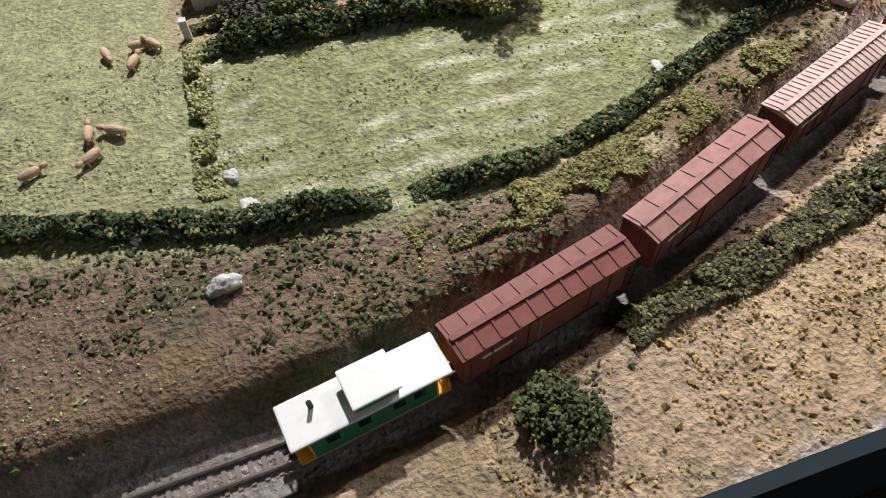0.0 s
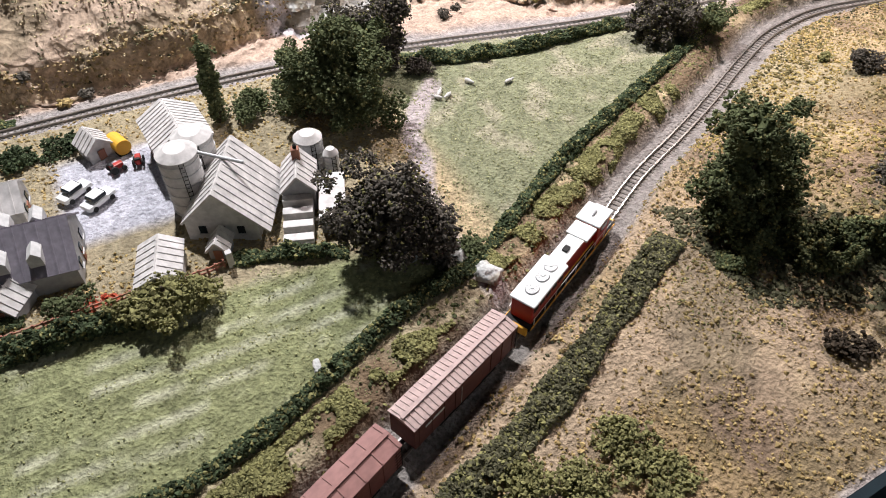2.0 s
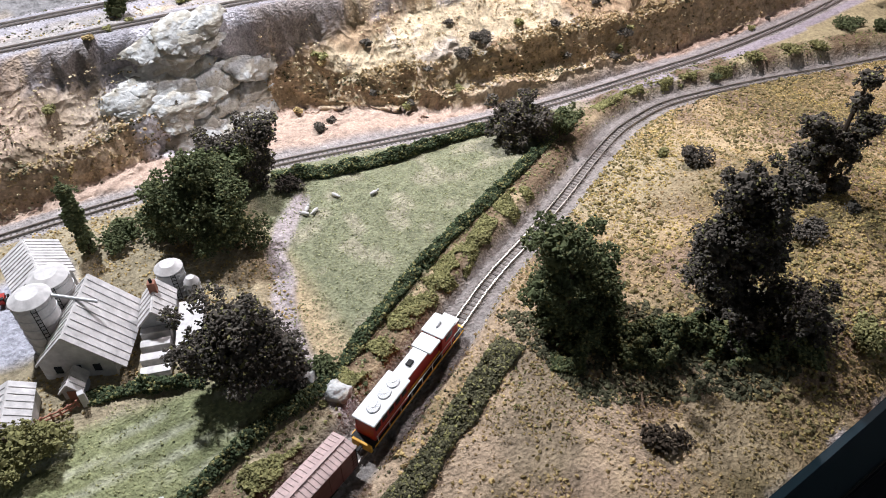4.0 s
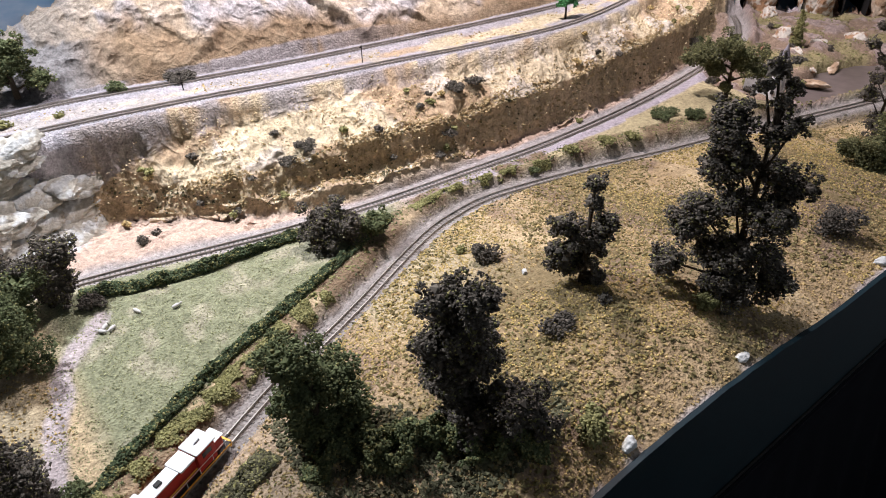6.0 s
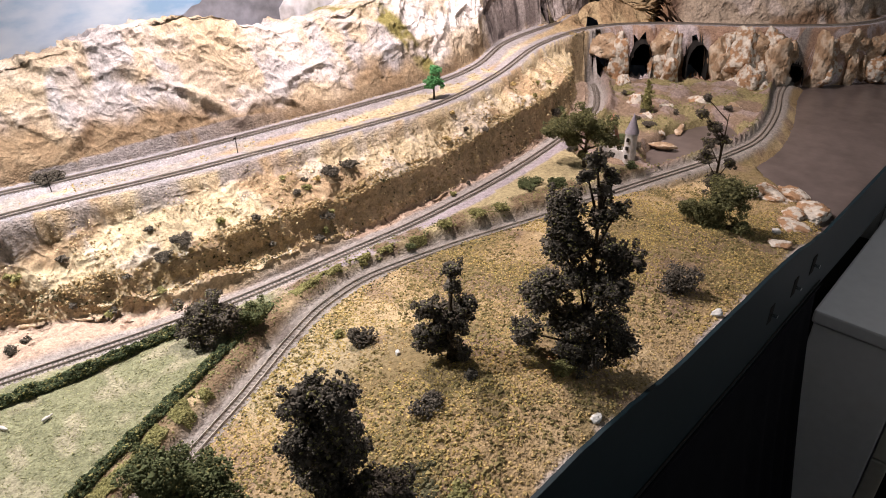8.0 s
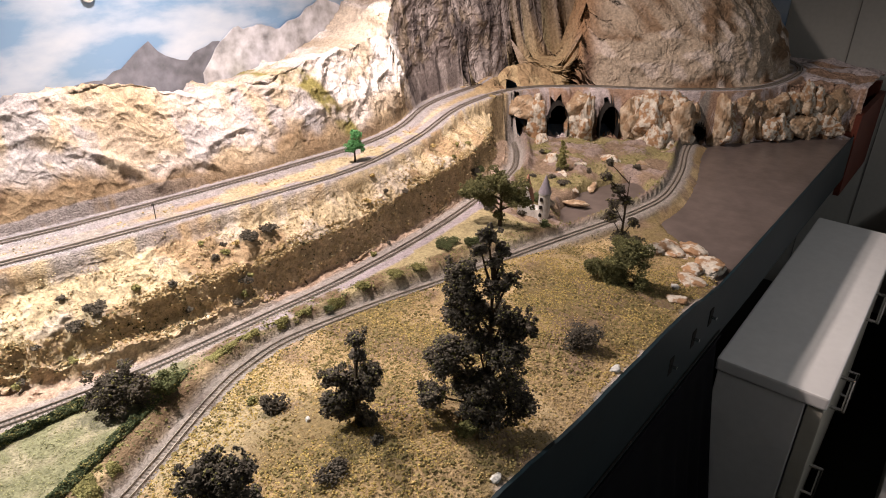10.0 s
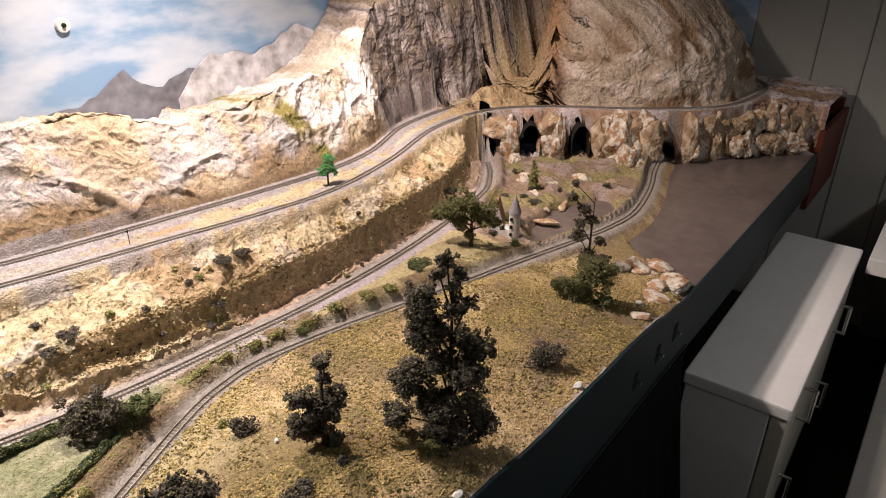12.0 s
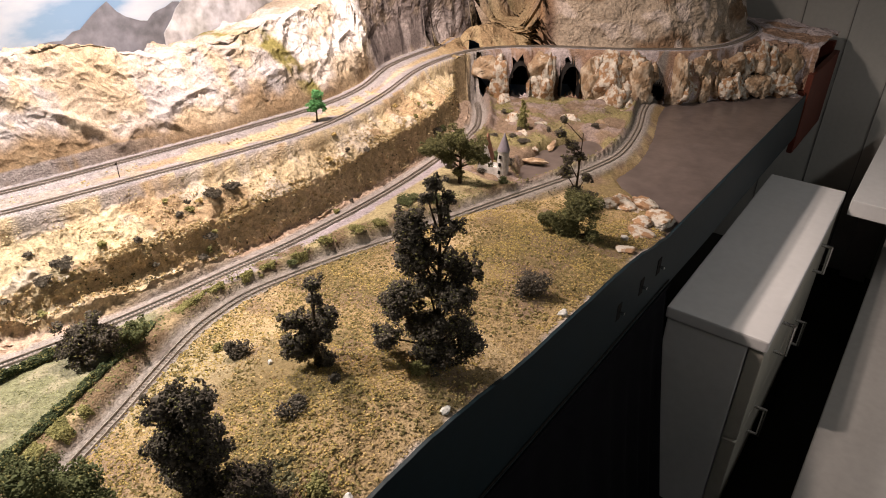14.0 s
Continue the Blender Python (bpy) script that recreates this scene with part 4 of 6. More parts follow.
def masses(height, rows):
    """Leaf masses given as offset, height and radius, spread a little in depth."""
    rr = random.Random(int(height * 1e4))
    return [(a + rr.uniform(-.5, .5) * r, b + rr.uniform(-.5, .5) * r, c / height, r * 1.18, r) for a, b, c, r in rows]


tree(1.341, .088, .315, masses(.315, [(-.005, .008, .306, .012), (-.012, .02, .286, .009), (.005, -.008, .285, .01), (-.001, .001, .271, .01), (-.03, .048, .249, .02), (-.018, .029, .226, .021), (-.003, .005, .234, .016), (.013, -.022, .246, .01), (-.025, .042, .181, .021), (-.012, .019, .192, .023), (.004, -.006, .183, .02), (.02, -.032, .172, .018), (.028, -.047, .175, .01), (-.026, .042, .125, .025), (-.008, .013, .14, .023), (-.033, .053, .096, .022), (.016, -.026, .135, .029), (-.039, .064, .046, .022), (-.021, .034, .065, .025), (-.002, .003, .08, .023), (.019, -.031, .075, .02), (.008, -.014, .028, .026), (.03, -.049, .039, .024), (-.013, .021, .029, .019)]), M_DARKTREE, "tall gappy dark tree with bare top branches on the straw hill", 21, trunk=.006)
tree(1.205, .212, .158, masses(.158, [(-.003, .003, .15, .012), (-.001, 0, .124, .01), (.013, -.012, .096, .016), (-.021, .021, .089, .015), (-.005, .005, .071, .024), (.011, -.011, .064, .015), (-.008, .007, .033, .022), (.009, -.009, .018, .014), (-.024, .024, .052, .014)]), M_DARKTREE, "narrow dark evergreen with a bent top on the straw hill", 22)
tree(2.133, .245, .24, masses(.24, [(-.018, .046, .235, .009), (-.017, .045, .199, .013), (-.007, .019, .17, .015), (-.013, .033, .132, .014), (0, -.001, .141, .015), (-.009, .023, .1, .017), (.005, -.013, .092, .014), (-.002, .005, .046, .023), (.011, -.027, .042, .015)]), M_DARKTREE, "spindly dark tree at the lake's edge", 23, trunk=.004)
tree(.83, .24, .14, masses(.14, [(-.007, .002, .126, .026), (.005, -.002, .08, .029), (.031, -.01, .077, .026), (-.019, .006, .073, .023), (.038, -.013, .025, .026), (.007, -.002, .026, .027)]), M_FOLIAGE, "round green tree beside the cutting", 24)
tree(.96, .14, .18, masses(.18, [(.002, -.002, .168, .019), (-.016, .012, .157, .021), (-.023, .017, .129, .022), (.001, -.001, .131, .02), (-.032, .023, .098, .023), (-.009, .007, .084, .026), (.012, -.009, .103, .017), (-.024, .017, .047, .024), (-.001, .001, .039, .022)]), M_DARKTREE, "dark ragged tree on the slope", 25)
tree(.966, .094, .06, masses(.06, [(-.008, .007, .054, .025), (.019, -.016, .041, .024), (-.03, .026, .032, .022), (.034, -.029, .016, .014), (.004, -.003, .017, .018)]), M_DARKTREE, "low dark thicket on the slope", 26)
tree(2.0, .513, .135, masses(.135, [(-.039, .062, .103, .028), (-.011, .017, .121, .03), (.014, -.022, .095, .032), (-.014, .023, .073, .023), (.034, -.053, .076, .018), (-.053, .085, .09, .015), (-.005, .007, .037, .014)]), M_OLIVEDARK, "spreading olive tree in front of the castle", 34)
tree(1.924, .144, .085, masses(.085, [(.001, -.004, .075, .036), (-.02, .054, .035, .022), (-.007, .019, .016, .027), (.012, -.034, .014, .017), (-.007, .018, .05, .024)]), M_OLIVEDARK, "low olive spreading tree near the lake", 37)
tree(1.05, .585, .055, masses(.055, [(-.021, .008, .042, .028), (.008, -.003, .04, .025), (-.041, .016, .03, .017), (.021, -.008, .02, .022), (-.012, .005, .02, .023)]), M_DARKTREE, "dark purple-brown thicket at the pasture's tip", 38, trunk=.003)
tree(1.095, .552, .035, masses(.035, [(.003, -.001, .026, .02), (.013, -.006, .027, .016), (-.009, .004, .022, .013)]), M_FOLIAGE, "dark green bushy shrub at the pasture's tip", 39, trunk=.003)
tree(.74, 1.115, .10, masses(.10, [(0, 0, .06, .03), (.02, 0, .085, .018), (-.025, 0, .04, .024), (.03, -.01, .03, .02)]), M_FOLIAGE, "dark green tree at the foot of the rock hill", 40)
tree(.57, .60, .13, [(0, 0, .45, .05, .04), (-.03, .02, .4, .035, .03), (.02, -.02, .3, .04, .03), (0, .01, .8, .03, .03)], M_FOLIAGE, "broad green tree behind the cottage", 27)
tree(.655, .69, .115, [(0, 0, .5, .04, .035), (.03, 0, .7, .025, .025), (-.03, 0, .6, .03, .025), (.01, 0, .25, .03, .02)], M_DARKTREE, "dark purple-brown tree by the low track", 28)
tree(.60, .66, .10, [(0, 0, .4, .045, .035), (-.04, .01, .35, .035, .03), (.02, 0, .7, .03, .02)], M_FOLIAGE, "green tree by the low track", 29)
tree(.442, .668, .105, [(0, 0, .2, .012, .02), (0, 0, .45, .013, .022), (0, 0, .7, .012, .022), (0, 0, .9, .009, .014)], M_FOLIAGE, "slim ivy-covered columnar tree by the track", 30, size=.0022, density=2000000)
tree(.535, .375, .10, [(0, 0, .5, .05, .035), (.025, -.02, .45, .035, .03), (-.025, .015, .5, .035, .03), (0, 0, .85, .03, .02)], M_DARKTREE, "dark bronze tree beside the stream", 31)
tree(1.818, .838, .085, [(0, 0, .60, .020, .017), (.008, 0, .85, .015, .014), (-.011, 0, .5, .014, .012), (.012, .004, .55, .012, .012)], M_BRIGHT, "small bright green tree between the upper tracks", 32, size=.0024, trunk=.003)
tree(.602, 1.015, .085, [(0, 0, .2, .018, .014), (0, 0, .42, .014, .014), (0, 0, .65, .010, .014), (0, 0, .86, .006, .012)], M_FOLIAGE, "small dark conifer beside the upper track", 33, size=.003)
tree(2.52, .635, .10, [(0, 0, .2, .02, .02), (0, 0, .45, .016, .02), (0, 0, .7, .011, .018), (0, 0, .9, .007, .012)], M_OLIVE, "leaning olive conifer below the caves", 35, lean=(.03, .02))
tree(.327, .392, .05, [(0, 0, .5, .032, .018), (.025, .0, .4, .02, .015), (-.025, .005, .4, .02, .014)], M_OLIVE, "olive shrub tree at the field's edge", 36)
rs = np.random.RandomState(31)
for i in range(26):
    x, y = rs.uniform(2.05, 2.68), rs.uniform(.40, .78)
    if zt(x, y) > .957 and abs(np.interp(x, B[:, 0], B[:, 1]) - y) > .05 and abs(np.interp(x, A[:, 0], A[:, 1]) - y) > .05:
        bush(x, y, rs.uniform(.010, .022), rs.uniform(.010, .024), rs.choice([M_DARKTREE, M_FOLIAGE, M_DARKTREE, M_OLIVE]), "dark foam shrub among the rocks of the glen", 700 + i, "glen shrubs")
k = 100
for x, y, r, hh, mt in ((1.174, .359, .026, .03, M_DARKTREE), (1.17, .415, .012, .012, M_OLIVE), (.965, .772, .008, .01, M_DARKTREE), (.81, .79, .013, .016, M_DARKTREE), (.835, .80, .009, .01, M_DARKTREE), (1.375, .70, .014, .014, M_DARKTREE), (1.432, .757, .022, .016, M_DARKTREE), (1.48, .757, .02, .014, M_DARKTREE), (1.11, .775, .022, .016, M_DARKTREE), (1.07, .77, .018, .014, M_DARKTREE), (1.555, .552, .017, .016, M_OLIVE), (1.463, .56, .011, .01, M_FOLIAGE), (1.63, .535, .02, .014, M_OLIVE), (1.69, .516, .018, .014, M_OLIVE), (1.86, .49, .025, .025, M_FOLIAGE), (1.82, .545, .03, .02, M_FOLIAGE), (1.634, .085, .034, .045, M_DARKTREE), (1.108, .163, .025, .016, M_DARKTREE), (1.193, .165, .012, .01, M_DARKTREE), (1.04, .045, .024, .02, M_OLIVE), (.25, .43, .022, .022, M_FOLIAGE), (.60, .345, .02, .02, M_FOLIAGE), (.57, .345, .02, .022, M_DARKTREE), (.246, .055, .028, .03, M_FOLIAGE), (.521, .124, .024, .02, M_OLIVE), (.611, .107, .03, .014, M_OLIVE), (.56, .095, .028, .014, M_OLIVE), (.62, .075, .025, .01, M_OLIVE), (.82, .085, .02, .015, M_BARK), (.70, .655, .02, .02, M_DARKTREE), (.48, .67, .03, .03, M_FOLIAGE), (.52, .655, .03, .03, M_FOLIAGE), (.40, .665, .02, .02, M_OLIVE), (.27, .69, .024, .02, M_HEDGE), (.22, .69, .024, .02, M_HEDGE), (.172, .476, .022, .018, M_DARKTREE), (.13, .45, .02, .02, M_DARKTREE), (.885, 1.055, .02, .02, M_FOLIAGE), (.70, 1.02, .012, .012, M_OLIVE), (.78, 1.01, .010, .01, M_OLIVE), (1.00, 1.035, .03, .016, M_DARKTREE), (1.3, .0925, .02, .012, M_OLIVE), (.155, .46, .02, .02, M_DARKTREE)):
    k += 1
    lab = {"dark_foliage": "dark crumbly foam bush on the scenery", "olive_foliage": "olive foam bush on the scenery", "foam_foliage": "green foam bush on the scenery", "hedge_green": "deep green foam bush on the scenery", "bark": "brown dead scrub on the straw field"}[mt.name]
    bush(x, y, r, hh, mt, lab, k)
rs = np.random.RandomState(77)
for i in range(70):
    t = rs.rand()
    j = rs.randint(len(CUT))
    x, y = CUT[j][0] + rs.uniform(-.05, .05), CUT[j][1] + rs.uniform(-.02, .10)
    if not 0.2 < x < 2.3:
        continue
    bush(x, y, rs.uniform(.005, .011), rs.uniform(.006, .012), rs.choice([M_DARKTREE, M_OLIVE, M_STRAW]), "small crumbly tuft on the cutting slope", 300 + i, "slope tufts", size=.003)


# ---- turf over the ground ----
M_BROWNTURF = material("brown_turf", (.27, .19, .10), .95, grain=300, amount=.35, island=.4, spec=.1)
def turf(name, n, box_, test, mat, size, seed, label):
    rs = np.random.RandomState(seed)
    n = int(n * .8)
    x, y = rs.uniform(box_[0], box_[1], n), rs.uniform(box_[2], box_[3], n)
    i = np.clip(((x - X0) / (X1 - X0) * (NX - 1)).round().astype(int), 0, NX - 1)
    j = np.clip((y / Y1 * (NY - 1)).round().astype(int), 0, NY - 1)
    ok = test(i, j, x, y)
    i, j, x, y = i[ok], j[ok], x[ok], y[ok]
    P = np.stack([x, y, GZ[i, j] + 0.0005], 1)
    ob = clumps(name, P, rs.uniform(.35, 1.1, len(x)) ** 1.5 * size, mat, None, seed, "oct", 0.75)
    return tagged(ob, label, "turf", kind="stuff")


clear = lambda i, j: (np.abs(sA[i, j]) > .026) & (np.abs(sB[i, j]) > .026) & (np.abs(sC[i, j]) > .03) & (np.abs(sD[i, j]) > .03)
turf("straw_turf", 90000, (.2, 2.25, .004, .6), lambda i, j, x, y: (sA[i, j] < 0) & clear(i, j) & (GZ[i, j] > .96) & (vnoise(x, y, 18, 2) > .28), M_STRAW, .0019, 41, "crumbly straw-coloured turf on the slope")
turf("olive_turf", 50000, (.2, 2.2, .004, .6), lambda i, j, x, y: (sA[i, j] < 0) & clear(i, j) & (GZ[i, j] > .96) & (fbm(x, y, 7, 6) > .5), M_OLIVE, .0015, 42, "olive and green turf patches on the slope")
turf("grass_turf", 24000, (-.6, .62, .1, .44), lambda i, j, x, y: (sA[i, j] > .045) & (GZ[i, j] > .99) & (vnoise(x, y * 6, 14, 3) > .42), M_GRASS, .0013, 43, "short green field grass")
turf("pasture_turf", 26000, (.6, 1.2, .3, .72), lambda i, j, x, y: (sA[i, j] > .05) & (sB[i, j] < -.03), material("pasture_turf", (.29, .29, .155), .95, grain=300, amount=.35, island=.6, spec=.1), .0012, 44, "grey-green pasture grass")
turf("slope_turf", 50000, (-.6, 2.5, .68, 1.0), lambda i, j, x, y: (sK[i, j] > 0) & (sC[i, j] < -.03) & (vnoise(x, y, 30, 5) > .4), material("slope_crumbs", (.52, .43, .27), .95, grain=300, amount=.35, island=.6, spec=.1), .0020, 45, "pale straw crumbs on the cutting slope")
turf("bank_turf", 24000, (.2, 2.2, .2, .62), lambda i, j, x, y: (sA[i, j] > .026) & (sA[i, j] < .07), M_OLIVE, .0024, 46, "mixed scrub on the cutting bank")
turf("brown_turf", 40000, (.2, 2.2, .004, .6), lambda i, j, x, y: (sA[i, j] < 0) & clear(i, j) & (GZ[i, j] > .96) & (fbm(x, y, 11, 16) > .52), M_BROWNTURF, .0015, 51, "rusty brown turf crumbs on the slope")
turf("glen_turf", 14000, (2.0, 2.9, .3, .9), lambda i, j, x, y: (sA[i, j] > .03) & (sB[i, j] < -.03) & (sW[i, j] < -.02) & (GZ[i, j] > .958) & (vnoise(x, y, 16, 31) > .5), M_OLIVE, .0028, 52, "olive scrub in the rocky glen")
turf("verge_turf", 30000, (.2, 2.2, .02, .56), lambda i, j, x, y: (sA[i, j] < -.024) & (sA[i, j] > -.06) & (vnoise(x, y, 26, 7) > .35), M_SCRUB, .0024, 49, "dark scrub along the cutting's verge")
turf("upper_turf", 9000, (-.3, 2.2, .8, 1.1), lambda i, j, x, y: (sC[i, j] > .03) & (sD[i, j] < -.026) & (vnoise(x, y, 30, 5) > .5), M_STRAW, .0026, 47, "dry straw strip between the upper tracks")
turf("farm_turf", 9000, (.08, .62, .42, .76), lambda i, j, x, y: (sB[i, j] < -.03) & ~((x > .26) & (x < .42) & (y > .5) & (y < .68)), M_STRAW, .0022, 48, "dry grass round the farm")
turf("bank_green", 15000, (.2, 2.2, .2, .62), lambda i, j, x, y: (sA[i, j] > .03) & (sA[i, j] < .075) & (vnoise(x, y, 30, 71) > .5), M_FOLIAGE, .0026, 53, "green scrub on the cutting bank")
turf("golden_patches", 60000, (.9, 2.2, .004, .55), lambda i, j, x, y: (sA[i, j] < -.03) & (GZ[i, j] > .96) & (fbm(x, y, 9, 72) > .54), material("golden_turf", (.42, .32, .115), .95, grain=300, amount=.3, island=.35, spec=.1), .0019, 54, "golden dry grass patches on the slope")
turf("left_scrub", 11000, (-.6, .6, .79, 1.1), lambda i, j, x, y: (sK[i, j] > -.015) & clear(i, j) & (fbm(x, y, 16, 73) > .46), M_SCRUB, .0024, 55, "brown-green scrub on the bank behind the farm")


def debris(name, n, mask, mat, lo, hi, seed, label):
    """Broken crumbs lying on the faces of the scenery."""
    rs = np.random.RandomState(seed)
    ii, jj = np.nonzero(mask)
    k = rs.randint(len(ii), size=n)
    P = np.stack([PX[ii[k], jj[k]], PY[ii[k], jj[k]], PZ[ii[k], jj[k]]], 1) + rs.uniform(-.003, .003, (n, 3))
    ob = clumps(name, P, rs.uniform(0, 1, n) ** 2 * (hi - lo) + lo, mat, None, seed, "oct", 0.75)
    return tagged(ob, label, "rubble", kind="stuff")


_, _, _, _, _, _, mB, mC2, _, mK, _, _ = scenery(GX, GY)
face = (mK > -.03) & (mK < .022) & (mB > .035) & (GX > .1) & (GX < 2.6) & (HZ > .998)
M_CRUMB = material("ochre_rubble", (.37, .28, .15), .95, grain=200, amount=.3, island=.3, spec=.1)
debris("cutting_rubble", 7000, face, M_CRUMB, .0012, .0038, 61, "ochre rock crumbs on the face of the cutting")
debris("cutting_scrub", 1200, face & (fbm(GX, GY, 22, 74) > .5), M_SCRUB, .0012, .004, 62, "dark scrub crumbs on the face of the cutting")
debris("bench_rubble", 7000, (mK > .015) & (mC2 < -.05) & (GX > .5) & (GX < 2.6) & (fbm(GX, GY, 18, 75) > .48), M_CRUMB, .001, .0035, 63, "loose ochre crumbs on the slope above the cutting")
# Scrub under the trees; its dark colour also stands in for their shadow.
turf("thicket_floor", 16000, (.79, 1.06, .06, .30), lambda i, j, x, y: (sA[i, j] < -.03) & (np.abs(y - .222 + .75 * (x - .80)) < .075) & (vnoise(x, y, 34, 81) > .3), M_SCRUB, .0034, 56, "dark green scrub under the trees, also standing in for their shadow")
turf("tussocks", 22000, (.9, 2.15, .01, .52), lambda i, j, x, y: (sA[i, j] < -.03) & (GZ[i, j] > .965) & (fbm(x, y, 8, 82) > .515), material("olive_tussock", (.19, .155, .07), .95, grain=300, amount=.4, island=.5, spec=.1), .0036, 57, "olive brown tussocks on the straw slope")
turf("rust_tussocks", 5000, (.3, 2.15, .01, .52), lambda i, j, x, y: (sA[i, j] < -.03) & (GZ[i, j] > .965) & (fbm(x, y, 15, 83) > .57), M_BROWNTURF, .0034, 58, "rusty tussocks on the straw slope")
turf("pale_tussocks", 9000, (.3, 2.15, .004, .52), lambda i, j, x, y: (sA[i, j] < -.03) & (GZ[i, j] > .965) & (fbm(x, y, 13, 84) > .52), M_STRAW, .003, 59, "pale straw tussocks on the slope")
turf("west_bank_scrub", 26000, (-.6, .30, .10, .36), lambda i, j, x, y: (sA[i, j] > .03) & (sA[i, j] < .15) & (y < .30 - .3 * np.clip(x, 0, .3)) & (fbm(x * .6, y * 1.5, 12, 85) > .47), M_SCRUB, .0028, 65, "dark scrub on the bank below the field")
turf("west_bank_green", 14000, (-.6, .30, .10, .36), lambda i, j, x, y: (sA[i, j] > .03) & (sA[i, j] < .15) & (y < .30 - .3 * np.clip(x, 0, .3)) & (fbm(x * .6, y * 1.5, 12, 86) > .52), M_FOLIAGE, .0026, 66, "green scrub on the bank below the field")


# ---- rocks, tunnel mouths, bridge ----
def rock(x, y, z, sx, sy, sz, seed, mat=None, label="cast plaster rock with pale weathered faces", turn=0.0, group="cast rocks"):
    bm = bmesh.new()
    bmesh.ops.create_icosphere(bm, subdivisions=4 if max(sx, sy, sz) > .02 else 3, radius=1)
    o = Vector((seed * 3.1, seed * 1.7, seed * 0.9))
    rr = random.Random(seed * 7 + 1)
    # a chipped block: the space inside some dozen cleavage planes
    planes = [(Vector((rr.gauss(0, 1), rr.gauss(0, 1), rr.gauss(0, .8))).normalized(), rr.uniform(.55, .95)) for _ in range(22)]
    for v in bm.verts:
        p = v.co.copy()
        d = min([1.15] + [h / p.dot(n) for n, h in planes if p.dot(n) > .05])
        d *= 1 - 0.20 * abs(noise.noise(p * 4 + o)) - 0.16 * abs(noise.noise(p * 9 + o)) + 0.10 * noise.noise(p * 2 + o)
        q = p * d
        q.z = round(q.z * 6) / 6 * 0.3 + q.z * 0.7
        v.co = Vector((q.x * sx, q.y * sy, q.z * sz)) * 1.12
    root = part("rock", bm, mat or M_ROCK)
    root.matrix_basis = pose(x, y, z, 0, 0, turn)
    for p in root.data.polygons:
        p.use_smooth = (p.index % 3) > 0
    return tagged(root, label, "rock", group)


M_BROWNROCK = material("brown_rock", (0.34, 0.235, 0.15), 0.92, second=(0.46, 0.37, 0.28), patch=30, grain=110, amount=0.45, big=26, bump=0.003)
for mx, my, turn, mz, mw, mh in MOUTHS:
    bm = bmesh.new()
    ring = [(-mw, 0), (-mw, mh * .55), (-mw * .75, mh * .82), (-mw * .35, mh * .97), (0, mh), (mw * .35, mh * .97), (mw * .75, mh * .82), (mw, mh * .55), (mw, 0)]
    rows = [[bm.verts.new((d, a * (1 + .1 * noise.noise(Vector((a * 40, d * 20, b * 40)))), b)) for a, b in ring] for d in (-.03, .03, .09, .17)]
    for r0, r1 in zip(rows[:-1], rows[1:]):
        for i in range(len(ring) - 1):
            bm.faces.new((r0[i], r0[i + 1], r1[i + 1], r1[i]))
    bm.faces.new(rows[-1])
    # The bore's lining is coloured near black in place of inner shade.
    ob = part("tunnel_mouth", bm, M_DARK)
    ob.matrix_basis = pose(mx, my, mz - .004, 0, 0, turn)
    tagged(ob, "tunnel bore through the rock wall, its shade painted near black", "tunnel", "tunnel mouths")
for i, (x, y, z, sx, sy, sz, tn, mt) in enumerate((
        (2.765, .885, 1.04, .030, .035, .095, 35, 0), (2.885, .752, 1.05, .024, .024, .10, 30, 0), (2.74, .845, .985, .04, .03, .035, 20, 0),
        (3.03, .575, 1.055, .045, .06, .095, 40, 0), (3.0, .53, 1.0, .05, .045, .05, 10, 0), (3.09, .48, 1.04, .035, .04, .085, 40, 1), (2.99, .475, .975, .05, .04, .03, 0, 0),
        (3.23, .385, 1.04, .03, .03, .085, 50, 1), (3.62, .10, .99, .055, .05, .055, 30, 0),
        (2.735, .95, 1.09, .045, .05, .042, 45, 1), (2.675, 1.0, 1.05, .03, .035, .09, 30, 1), (2.76, .985, 1.09, .05, .05, .05, 20, 1), (3.14, .46, 1.075, .05, .03, .04, 40, 1),
        (2.49, .614, .975, .04, .03, .022, 30, 0), (2.60, .60, .975, .04, .035, .025, 10, 0), (2.712, .556, .975, .05, .03, .03, 60, 0), (2.42, .545, .97, .04, .025, .014, 15, 0), (2.757, .462, .968, .035, .025, .02, 0, 1), (2.56, .69, .985, .03, .03, .03, 0, 0),
        (2.245, .126, .955, .075, .05, .018, 20, 0), (2.20, .05, .962, .055, .04, .018, 10, 0), (2.10, .055, .972, .06, .03, .014, 40, 0), 
        (2.92, .46, .962, .04, .02, .016, 20, 1), (2.35, .48, .965, .045, .02, .012, 120, 1), (2.52, .52, .962, .05, .02, .012, 20, 1), )):
    if x > 2.67 and z > .985 and i < 11:
        x, y, sx, sy, sz = x - .018, y - .014, sx * 1.3, sy * 1.3, sz * 1.15
    rock(x, y, z, sx, sy, sz, i + 1, (M_ROCK, M_BROWNROCK)[mt], ("cast plaster rock with pale weathered faces", "rusty brown rock face beside the tunnels")[mt], tn)
cave_line = CAVES[(CAVES[:, 0] > 2.68) & (CAVES[:, 1] > .06)]
ro = random.Random(21)
